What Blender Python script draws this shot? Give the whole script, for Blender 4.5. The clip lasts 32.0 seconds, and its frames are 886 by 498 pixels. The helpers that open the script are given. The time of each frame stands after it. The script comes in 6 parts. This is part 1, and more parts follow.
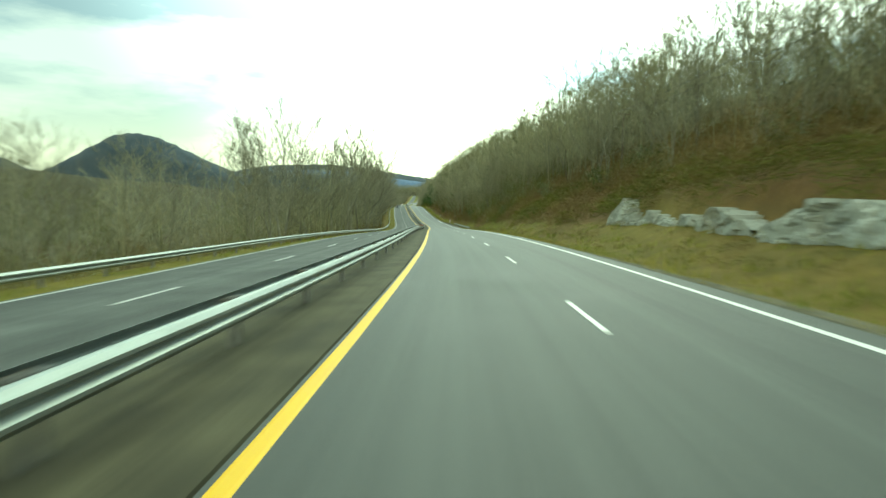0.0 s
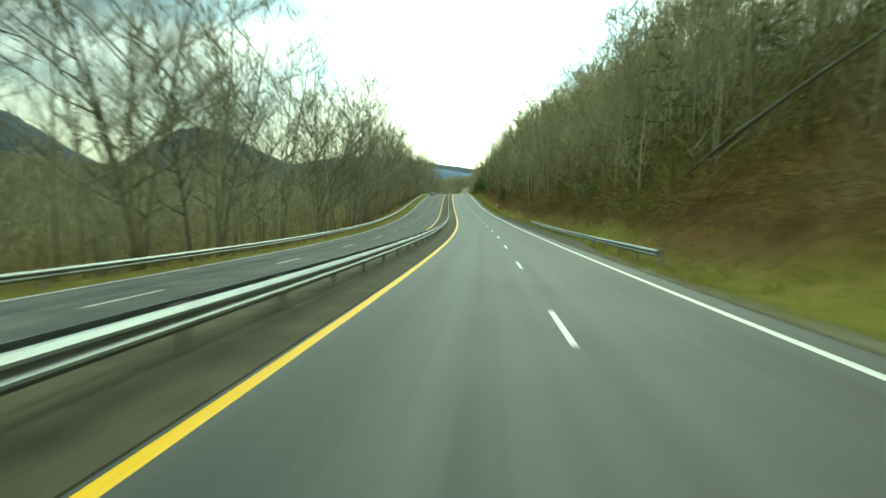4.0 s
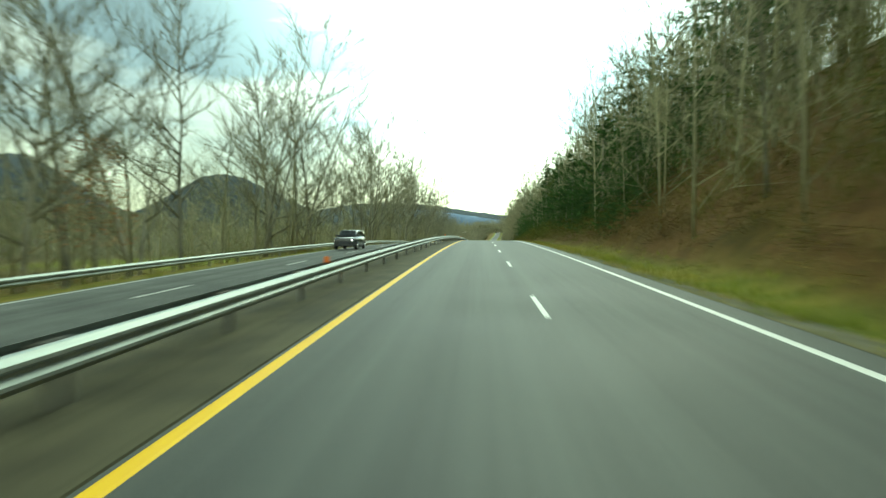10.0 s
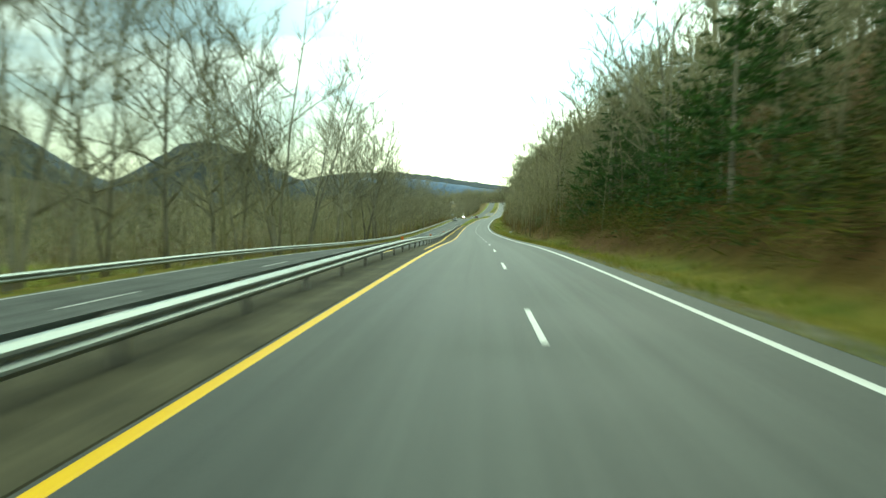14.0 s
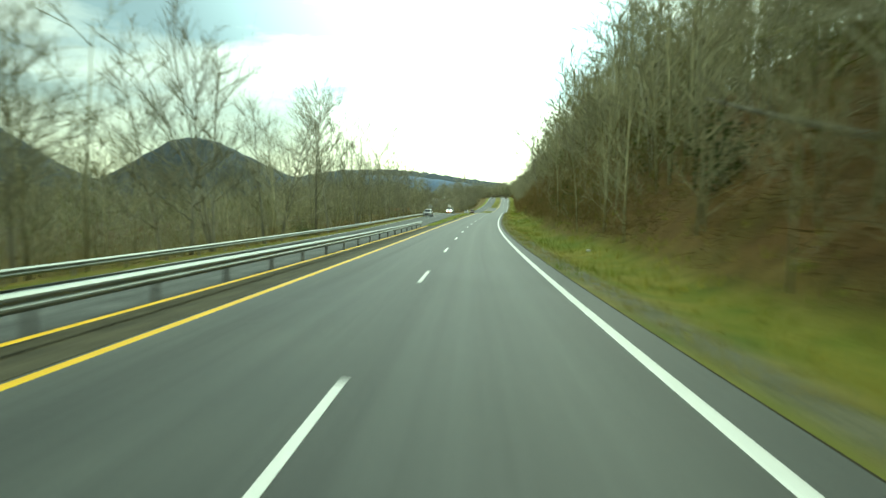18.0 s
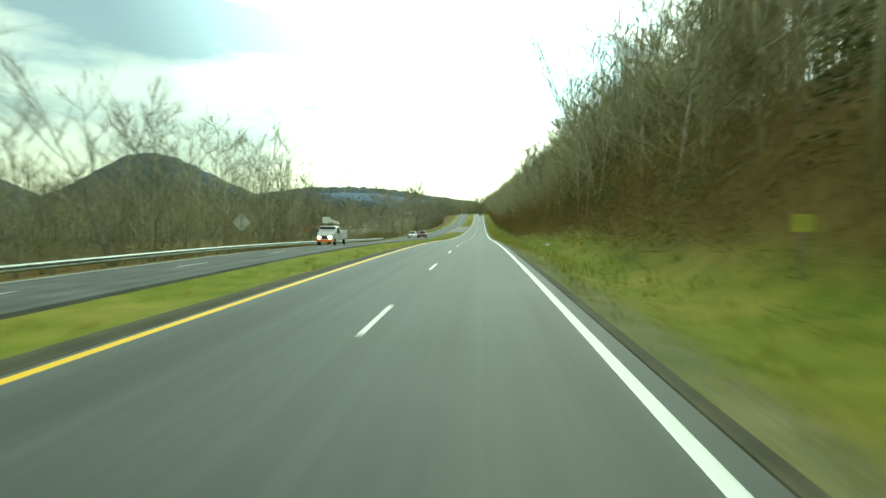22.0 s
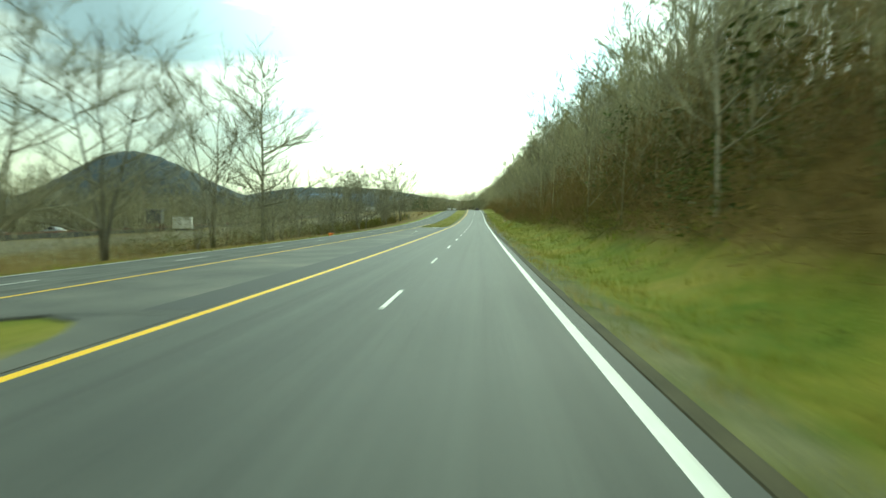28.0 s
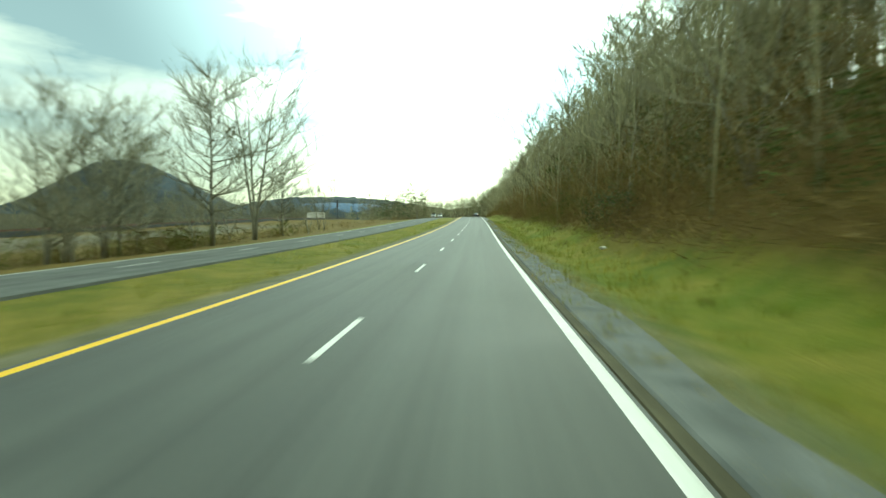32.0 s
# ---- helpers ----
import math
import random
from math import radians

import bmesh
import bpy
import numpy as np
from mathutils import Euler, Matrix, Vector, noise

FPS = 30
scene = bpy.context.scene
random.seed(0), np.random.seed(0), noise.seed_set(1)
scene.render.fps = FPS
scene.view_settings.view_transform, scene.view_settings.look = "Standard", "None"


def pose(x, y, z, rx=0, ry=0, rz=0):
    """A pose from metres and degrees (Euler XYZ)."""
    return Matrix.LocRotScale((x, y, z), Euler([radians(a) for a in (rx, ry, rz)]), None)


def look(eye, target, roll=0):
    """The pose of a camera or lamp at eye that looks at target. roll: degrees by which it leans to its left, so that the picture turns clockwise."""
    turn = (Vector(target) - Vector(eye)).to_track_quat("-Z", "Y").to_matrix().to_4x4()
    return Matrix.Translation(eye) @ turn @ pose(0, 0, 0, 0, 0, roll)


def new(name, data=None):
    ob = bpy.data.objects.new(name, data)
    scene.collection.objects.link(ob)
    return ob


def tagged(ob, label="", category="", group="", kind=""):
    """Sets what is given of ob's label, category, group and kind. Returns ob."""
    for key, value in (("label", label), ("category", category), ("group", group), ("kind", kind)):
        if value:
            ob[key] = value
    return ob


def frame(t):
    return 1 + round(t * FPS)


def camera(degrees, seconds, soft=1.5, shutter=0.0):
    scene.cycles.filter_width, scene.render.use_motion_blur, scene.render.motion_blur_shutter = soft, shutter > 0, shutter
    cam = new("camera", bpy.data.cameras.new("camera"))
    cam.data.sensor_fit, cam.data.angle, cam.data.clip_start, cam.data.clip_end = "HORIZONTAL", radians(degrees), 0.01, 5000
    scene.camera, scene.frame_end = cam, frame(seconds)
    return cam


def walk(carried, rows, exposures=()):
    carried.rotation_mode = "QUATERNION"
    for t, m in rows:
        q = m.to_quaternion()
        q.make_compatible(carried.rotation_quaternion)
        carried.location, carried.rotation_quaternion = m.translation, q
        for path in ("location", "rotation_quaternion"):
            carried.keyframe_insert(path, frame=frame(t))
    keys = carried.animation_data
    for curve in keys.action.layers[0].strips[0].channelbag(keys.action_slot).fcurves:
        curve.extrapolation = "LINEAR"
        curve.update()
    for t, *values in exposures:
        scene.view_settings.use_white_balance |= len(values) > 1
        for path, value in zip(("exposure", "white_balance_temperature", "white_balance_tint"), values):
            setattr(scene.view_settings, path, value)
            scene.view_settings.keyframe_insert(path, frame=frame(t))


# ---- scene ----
LENS = 76.94
ROWS = [
    (0.0, 1.590, 1.632, 1.773, -5.423, -0.228, 1.155),
    (0.5, 1.902, 16.955, 1.290, -5.424, -0.228, 2.574),
    (1.0, 1.889, 32.304, 0.769, -5.476, -0.228, 3.886),
    (1.5, 1.574, 47.774, 0.193, -5.634, -0.228, 4.949),
    (2.0, 1.154, 63.111, -0.460, -5.857, -0.228, 5.542),
    (2.5, 0.711, 77.930, -1.168, -5.944, -0.228, 5.795),
    (3.0, 0.261, 92.754, -1.920, -5.969, -0.228, 6.108),
    (3.5, -0.349, 108.180, -2.738, -6.062, -0.228, 6.695),
    (4.0, -1.156, 124.062, -3.583, -6.094, -0.228, 7.052),
    (4.5, -2.078, 140.184, -4.417, -5.845, -0.228, 7.294),
    (5.0, -3.088, 156.318, -5.147, -5.488, -0.228, 7.311),
    (5.5, -4.093, 172.248, -5.748, -5.035, -0.228, 7.203),
    (6.0, -5.141, 187.970, -6.204, -4.390, -0.228, 8.232),
    (6.5, -6.598, 204.211, -6.538, -3.884, -0.228, 9.195),
    (7.0, -8.314, 220.548, -6.743, -3.357, -0.228, 9.629),
    (7.5, -10.056, 236.546, -6.797, -2.851, -0.228, 9.879),
    (8.0, -11.838, 252.395, -6.689, -2.386, -0.228, 10.188),
    (8.5, -13.613, 268.037, -6.448, -1.957, -0.228, 10.168),
    (9.0, -15.374, 283.717, -6.089, -1.601, -0.228, 10.179),
    (9.5, -17.185, 299.827, -5.638, -1.312, -0.228, 10.133),
    (10.0, -18.931, 315.815, -5.136, -1.290, -0.228, 9.846),
    (10.5, -20.480, 331.062, -4.709, -1.633, -0.228, 9.716),
    (11.0, -21.972, 346.156, -4.364, -1.998, -0.228, 9.870),
    (11.5, -23.525, 361.539, -4.098, -2.210, -0.228, 9.652),
    (12.0, -25.042, 377.039, -3.925, -2.509, -0.228, 9.168),
    (12.5, -26.431, 392.644, -3.876, -2.858, -0.228, 9.086),
    (13.0, -27.817, 408.296, -3.955, -3.171, -0.228, 9.546),
    (13.5, -29.366, 423.962, -4.151, -3.870, -0.228, 9.602),
    (14.0, -30.882, 439.570, -4.444, -4.352, -0.228, 9.014),
    (14.5, -32.235, 455.009, -4.776, -4.354, -0.228, 8.915),
    (15.0, -33.526, 470.528, -5.191, -4.929, -0.228, 8.559),
    (15.5, -34.783, 486.144, -5.792, -5.580, -0.228, 8.373),
    (16.0, -36.078, 501.963, -6.488, -5.267, -0.228, 8.489),
    (16.5, -37.495, 518.081, -7.103, -4.898, -0.228, 8.774),
    (17.0, -39.011, 534.497, -7.649, -4.970, -0.228, 8.791),
    (17.5, -40.477, 550.499, -8.119, -4.771, -0.228, 8.930),
    (18.0, -41.880, 566.259, -8.505, -4.494, -0.228, 8.909),
    (18.5, -43.233, 581.949, -8.802, -4.224, -0.228, 8.797),
    (19.0, -44.521, 597.653, -9.020, -3.983, -0.228, 8.648),
    (19.5, -45.741, 613.528, -9.164, -3.711, -0.228, 8.329),
    (20.0, -46.854, 629.504, -9.246, -3.477, -0.228, 7.936),
    (20.5, -47.880, 645.620, -9.268, -3.131, -0.228, 7.357),
    (21.0, -48.782, 661.768, -9.220, -2.767, -0.228, 6.648),
    (21.5, -49.562, 677.893, -9.114, -2.638, -0.228, 6.325),
    (22.0, -50.281, 693.892, -9.006, -2.577, -0.228, 5.984),
    (22.5, -50.924, 709.533, -8.923, -2.771, -0.228, 5.878),
    (23.0, -51.549, 725.157, -8.918, -3.007, -0.228, 5.767),
    (23.5, -52.145, 741.101, -9.008, -3.394, -0.228, 5.692),
    (24.0, -52.721, 757.164, -9.218, -3.768, -0.228, 5.731),
    (24.5, -53.291, 773.262, -9.503, -3.846, -0.228, 5.729),
    (25.0, -53.840, 789.385, -9.813, -3.820, -0.228, 5.738),
    (25.5, -54.372, 805.547, -10.062, -3.397, -0.228, 5.680),
    (26.0, -54.898, 821.768, -10.198, -3.033, -0.228, 5.644),
    (26.5, -55.426, 837.986, -10.252, -2.779, -0.228, 5.655),
    (27.0, -55.962, 854.130, -10.242, -2.629, -0.228, 5.685),
    (27.5, -56.511, 870.131, -10.213, -2.581, -0.228, 5.738),
    (28.0, -57.070, 885.919, -10.163, -2.353, -0.228, 5.760),
    (28.5, -57.621, 901.386, -10.036, -2.068, -0.228, 5.800),
    (29.0, -58.167, 916.949, -9.832, -1.926, -0.228, 5.803),
    (29.5, -58.716, 933.104, -9.584, -1.884, -0.228, 5.755),
    (30.0, -59.254, 949.323, -9.305, -1.877, -0.228, 5.751),
    (30.5, -59.785, 965.152, -9.012, -1.738, -0.228, 5.774),
    (31.0, -60.307, 980.856, -8.699, -1.571, -0.228, 5.786),
    (31.5, -60.820, 996.544, -8.357, -1.518, -0.228, 5.797),
    (32.0, -61.339, 1012.206, -7.965, -1.276, -0.228, 5.858),
]
TURN = [-3.01, -0.17, 2.09, 2.56, 2.12, 2.3, 3.34, 4.92, 6.26, 6.72, 6.52, 6.3, 6.08, 5.74, 5.46, 5.16, 5.32, 5.66, 6.29, 6.45, 5.77, 4.91, 3.61, 2.44, 2.09, 2.17, 2.14, 2.0, 1.96, 2.01, 2.09, 2.02, 1.94, 1.95, 2.08, 2.17, 2.03, 2.09, 2.35, 2.64, 2.89, 3.12, 3.36, 3.59, 3.79, 3.96, 4.11, 4.24, 4.36]
CLIMB = [-2.99, -3.14, -3.69, -4.8, -5.33, -5.3, -4.02, -2.35, -0.89, 1.02, 2.47, 3.24, 2.27, 1.15, -0.43, -1.84, -2.33, -4.62, -3.49, -2.79, -1.74, -0.82, -0.14, 0.68, 0.68, -0.31, -1.7, -1.98, -0.65, 0.13, 0.24, 1.31, 1.69, 1.93, 2.27, 3.27, 4.0, 4.55, 4.95, 5.05, 4.8, 4.2, 3.4, 2.6, 2.07, 1.16, 0.35, -0.4, -1.11]
DASH = 10.13
SOFT = 1.5
EXPOSURES = [(0.0, 0.4, 6950, -31), (32.0, 0.45, 6950, -31)]
PEAK, PEAK_H = (-2600, 4500, -20), 512
PEAK2, PEAK2_H = (-3720, 3700, -20), 590
cam = camera(LENS, 32.0, soft=SOFT, shutter=0.45)
walk(cam, [(t, pose(x, y, z, 90 + pitch, roll, yaw)) for t, x, y, z, pitch, roll, yaw in ROWS], EXPOSURES)
# ---------- the road's line: turn (degrees) and climb (per cent) every 30 m from s = -20 ----------
def _bend(knots, s):
    return np.interp(s, np.arange(len(knots)) * 30.0 - 20.0, knots)


SG = np.arange(-600.0, 5201.0, 2.0)
# beyond the crest the road swings left behind the wooded hill
_ph = np.radians(_bend(TURN, SG) + np.interp(SG, [1390, 1600, 1690, 1900, 2050], [0, 34, 34, 6, 0]))
_gr = _bend(CLIMB, SG) / 100.0
_gr = np.where(SG > 1400, _gr * np.exp(-(SG - 1400) / 60.0), _gr)
_gr = np.where(SG < -20, _gr * np.exp((SG + 20) / 60.0), _gr)


def _sum(a):
    v = np.concatenate([[0], np.cumsum((a[1:] + a[:-1]) / 2)]) * 2.0
    return v - np.interp(0.0, SG, v)


_X, _Y, _Z = _sum(-np.sin(_ph)), _sum(np.cos(_ph)), _sum(_gr)
MEAN_TURN = math.radians(2.0)


def heading(s):
    return float(np.interp(s, SG, _ph))


def climb(s):
    return float(np.interp(s, SG, _gr))


def ss(a, b, x):
    t = np.clip((np.asarray(x, dtype=float) - a) / (b - a), 0, 1)
    return t * t * (3 - 2 * t)


def plan(s, u):
    """x, y of the place s metres along the road and u metres to the right of the yellow line."""
    s, u = np.asarray(s, dtype=float), np.asarray(u, dtype=float)
    ph = np.interp(s, SG, _ph)
    ph = ph + (MEAN_TURN - ph) * ss(30, 260, np.abs(u))
    return np.interp(s, SG, _X) + u * np.cos(ph), np.interp(s, SG, _Y) + u * np.sin(ph)


# the opposite carriageway: its lane line, how low it lies, its fall to the outside
def opp_u(s):
    return np.interp(s, [0, 200, 450, 550, 640, 740, 900], [-6.3, -6.9, -6.8, -6.6, -6.9, -9.1, -10.0])


def opp_z(s):
    return np.interp(s, [0, 450, 550, 640, 740], [-0.3, -0.3, -0.62, -0.42, -0.3])


OPP, FALL = 3.6, 0.05
RAIL_U = lambda s: float(np.interp(s, [0, 470, 545], [-1.45, -1.45, -2.45]))
MEDIAN_END, LEFT_RAIL_END = 638.0, 817.0
CROSS_A, CROSS_B = 899.0, 991.0


def nz(x, y, k, seed=0.0):
    return noise.noise(Vector((x * k, y * k, seed)))


def hill_right(s, u):
    """height over the road of the wooded bank to the right"""
    a = np.clip(u - 12.5, 0, None)
    steep = np.interp(s, [-200, 20, 60, 100, 140, 180, 300, 420, 560, 700, 900, 1100, 1500], [0.34, 0.36, 0.44, 0.6, 0.8, 0.88, 0.9, 0.8, 0.9, 0.8, 0.7, 0.62, 0.5])
    top = np.interp(s, [-200, 0, 100, 250, 450, 600, 800, 1100, 1300, 1700], [44, 44, 50, 60, 58, 58, 50, 42, 42, 30])
    return top * (1 - np.exp(-a * steep / top)) + np.clip(u - 130, 0, 700) * 0.04


def ground_z(s, u):
    """height of the ground over the road line, without the fine bumps"""
    s, u = np.asarray(s, dtype=float), np.asarray(u, dtype=float)
    ou, oz = opp_u(s), opp_z(s)
    edge = ou - OPP - 0.5
    # right verge, ditch and bank
    r = np.where(u < 7.7, -0.07, -0.07 - 0.3 * ss(8.0, 10.4, u) + 0.47 * ss(10.6, 13.0, u))
    r = r + hill_right(s, u)
    # soil over the rock cut
    r = r + 1.5 * ss(15.7, 17.0, u) * (1 - ss(19, 27, u)) * ss(-10, -5, s) * (1 - ss(47, 55, s))
    # median
    zy = oz + FALL * OPP
    f = np.clip((-0.6 - u) / np.maximum(-0.6 - (ou + OPP + 0.5), 0.5), 0, 1)
    grassy = ss(MEDIAN_END - 6, MEDIAN_END + 10, s)
    m = -0.07 + f * (zy - 0.0) - grassy * (1 - ss(CROSS_A - 25, CROSS_A - 3, s) * (1 - ss(CROSS_B + 3, CROSS_B + 25, s))) * 0.2 * np.sin(np.pi * f)
    # under and beyond the opposite carriageway
    o = oz + (u - ou) * FALL - 0.07
    we = oz - (OPP + 0.5) * FALL - 0.07
    low = np.interp(s, [0, 650, 780, 900, 1300], [-3.4, -3.4, -1.6, -1.25, -1.0])
    d = np.clip(edge - u, 0, None)
    left = we - 0.1 * np.clip(d, 0, 3.2) + (low - we) * ss(3.2, 12, d)
    left = left + np.interp(s, [0, 700, 850, 1000, 1500, 2200], [34, 32, 20, 7, 4, 3]) * ss(78, 300, d)
    z = np.where(u > -0.6, r, np.where(u > ou + OPP + 0.5, m, np.where(u > edge, o, left)))
    return z


def spot(s, u, dz=0.0):
    x, y = plan(s, u)
    return Vector((float(x), float(y), float(np.interp(s, SG, _Z)) + dz))


def on_ground(s, u, dz=0.0):
    return spot(s, u, float(ground_z(s, u)) + dz)


# ---------- world, sun ----------
SUN_AZ, SUN_EL = math.radians(-12.0), math.radians(34.0)
world = bpy.data.worlds.new("sky")
scene.world = world
world.use_nodes = True
wn, wl = world.node_tree.nodes, world.node_tree.links
wn.clear()
w_out, w_bg = wn.new("ShaderNodeOutputWorld"), wn.new("ShaderNodeBackground")
w_sky = wn.new("ShaderNodeTexSky")
w_sky.sky_type, w_sky.sun_disc, w_sky.sun_elevation, w_sky.sun_rotation = "NISHITA", False, SUN_EL, math.pi - SUN_AZ
w_sky.dust_density = 3.0
w_co = wn.new("ShaderNodeTexCoord")
w_map = wn.new("ShaderNodeMapping")
w_map.inputs["Scale"].default_value = (1.6, 1.6, 6.5)
wl.new(w_co.outputs["Generated"], w_map.inputs["Vector"])
w_n = wn.new("ShaderNodeTexNoise")
w_n.inputs["Scale"].default_value, w_n.inputs["Detail"].default_value, w_n.inputs["Roughness"].default_value = 1.7, 7.0, 0.55
wl.new(w_map.outputs["Vector"], w_n.inputs["Vector"])
w_r = wn.new("ShaderNodeValToRGB")
w_r.color_ramp.elements[0].position, w_r.color_ramp.elements[1].position = 0.43, 0.6
w_r.color_ramp.elements[0].color, w_r.color_ramp.elements[1].color = (0.42, 0.5, 0.6, 1), (1.06, 1.06, 1.06, 1)
wl.new(w_n.outputs["Fac"], w_r.inputs["Fac"])
# the cloud is brightest round the hidden sun
w_dot = wn.new("ShaderNodeVectorMath")
w_dot.operation = "DOT_PRODUCT"
w_dot.inputs[1].default_value = (math.sin(-SUN_AZ) * math.cos(SUN_EL), math.cos(SUN_AZ) * math.cos(SUN_EL), math.sin(SUN_EL))
wl.new(w_co.outputs["Generated"], w_dot.inputs[0])
w_rng = wn.new("ShaderNodeMapRange")
for k, v in (("From Min", 0.68), ("From Max", 0.965), ("To Min", 0.6), ("To Max", 3.0)):
    w_rng.inputs[k].default_value = v
w_rng.interpolation_type = "SMOOTHSTEP"
wl.new(w_dot.outputs["Value"], w_rng.inputs["Value"])
w_sep, w_hr, w_hm = wn.new("ShaderNodeSeparateXYZ"), wn.new("ShaderNodeMapRange"), wn.new("ShaderNodeMix")
wl.new(w_co.outputs["Generated"], w_sep.inputs[0])
for k, v in (("From Min", 0.05), ("From Max", 0.19), ("To Min", 0.7), ("To Max", 0.0)):
    w_hr.inputs[k].default_value = v
wl.new(w_sep.outputs["Z"], w_hr.inputs["Value"])
w_hm.data_type = "RGBA"
w_hm.inputs[7].default_value = (1.45, 1.36, 1.05, 1)
wl.new(w_hr.outputs["Result"], w_hm.inputs[0])
wl.new(w_r.outputs["Color"], w_hm.inputs[6])
w_mul = wn.new("ShaderNodeVectorMath")
w_mul.operation = "SCALE"
wl.new(w_hm.outputs[2], w_mul.inputs[0])
wl.new(w_rng.outputs["Result"], w_mul.inputs["Scale"])
w_sc = wn.new("ShaderNodeVectorMath")
w_sc.operation = "SCALE"
w_sc.inputs["Scale"].default_value = 0.05
wl.new(w_sky.outputs["Color"], w_sc.inputs[0])
w_add = wn.new("ShaderNodeVectorMath")
w_add.operation = "ADD"
wl.new(w_mul.outputs[0], w_add.inputs[0])
wl.new(w_sc.outputs[0], w_add.inputs[1])
wl.new(w_add.outputs[0], w_bg.inputs["Color"])
w_bg.inputs["Strength"].default_value = 1.0
wl.new(w_bg.outputs[0], w_out.inputs["Surface"])

sun = new("sun", bpy.data.lights.new("sun", "SUN"))
sun.data.energy, sun.data.angle, sun.data.color = 0.9, math.radians(14), (1.0, 0.95, 0.86)
sun.matrix_world = look((0, 0, 200), Vector((0, 0, 200)) - Vector(w_dot.inputs[1].default_value))


# ---------- materials ----------
def material(name, a, b, c=None, scale=4.0, fine=60.0, rough=0.8, bump=0.15, metal=0.0, vary=0.0, stretch=(1, 1, 1), coat=0.0, world_space=True, spread=0.18):
    """Two scales of noise between base colours a, b (and spots of c), with fine relief."""
    m = bpy.data.materials.new(name)
    m.use_nodes = True
    n, l = m.node_tree.nodes, m.node_tree.links
    p = n["Principled BSDF"]
    co = n.new("ShaderNodeTexCoord") if not world_space else n.new("ShaderNodeNewGeometry")
    mp = n.new("ShaderNodeMapping")
    mp.inputs["Scale"].default_value = stretch
    l.new(co.outputs["Object" if not world_space else "Position"], mp.inputs["Vector"])
    n1, n2 = n.new("ShaderNodeTexNoise"), n.new("ShaderNodeTexNoise")
    n1.inputs["Scale"].default_value, n1.inputs["Detail"].default_value = scale, 6
    n2.inputs["Scale"].default_value, n2.inputs["Detail"].default_value = fine, 3
    for k in (n1, n2):
        l.new(mp.outputs["Vector"], k.inputs["Vector"])
    r = n.new("ShaderNodeValToRGB")
    e = r.color_ramp.elements
    e[0].position, e[1].position = 0.5 - spread, 0.5 + spread
    e[0].color, e[1].color = (*a, 1), (*b, 1)
    if c:
        x = r.color_ramp.elements.new(min(0.5 + spread * 1.5, 0.95))
        x.color = (*c, 1)
    l.new(n1.outputs["Fac"], r.inputs["Fac"])
    mix = n.new("ShaderNodeMix")
    mix.data_type, mix.blend_type = "RGBA", "OVERLAY"
    mix.inputs[0].default_value = 0.55
    l.new(r.outputs["Color"], mix.inputs[6])
    l.new(n2.outputs["Fac"], mix.inputs[7])
    last = mix.outputs[2]
    if vary:
        oi, hs, mr = n.new("ShaderNodeObjectInfo"), n.new("ShaderNodeHueSaturation"), n.new("ShaderNodeMapRange")
        mr.inputs["To Min"].default_value, mr.inputs["To Max"].default_value = 1 - vary, 1 + vary
        l.new(oi.outputs["Random"], mr.inputs["Value"])
        l.new(mr.outputs["Result"], hs.inputs["Value"])
        l.new(last, hs.inputs["Color"])
        last = hs.outputs["Color"]
    l.new(last, p.inputs["Base Color"])
    rr = n.new("ShaderNodeMapRange")
    rr.inputs["To Min"].default_value, rr.inputs["To Max"].default_value = max(rough - 0.12, 0.02), min(rough + 0.12, 1)
    l.new(n1.outputs["Fac"], rr.inputs["Value"])
    l.new(rr.outputs["Result"], p.inputs["Roughness"])
    p.inputs["Metallic"].default_value = metal
    if rough >= 0.8 and not metal:
        p.inputs["Specular IOR Level"].default_value = 0.2
    p.inputs["Coat Weight"].default_value = coat
    if bump:
        bp = n.new("ShaderNodeBump")
        bp.inputs["Strength"].default_value, bp.inputs["Distance"].default_value = bump, 0.02
        l.new(n2.outputs["Fac"], bp.inputs["Height"])
        l.new(bp.outputs["Normal"], p.inputs["Normal"])
    return m


def island_vary(m, lo, hi):
    """Lets the joined pieces of a mesh differ in brightness."""
    n, l = m.node_tree.nodes, m.node_tree.links
    p = n["Principled BSDF"]
    src = p.inputs["Base Color"].links[0].from_socket
    g, hs, mr = n.new("ShaderNodeNewGeometry"), n.new("ShaderNodeHueSaturation"), n.new("ShaderNodeMapRange")
    mr.inputs["To Min"].default_value, mr.inputs["To Max"].default_value = lo, hi
    l.new(g.outputs["Random Per Island"], mr.inputs["Value"])
    l.new(mr.outputs["Result"], hs.inputs["Value"])
    l.new(src, hs.inputs["Color"])
    l.new(hs.outputs["Color"], p.inputs["Base Color"])
    return m


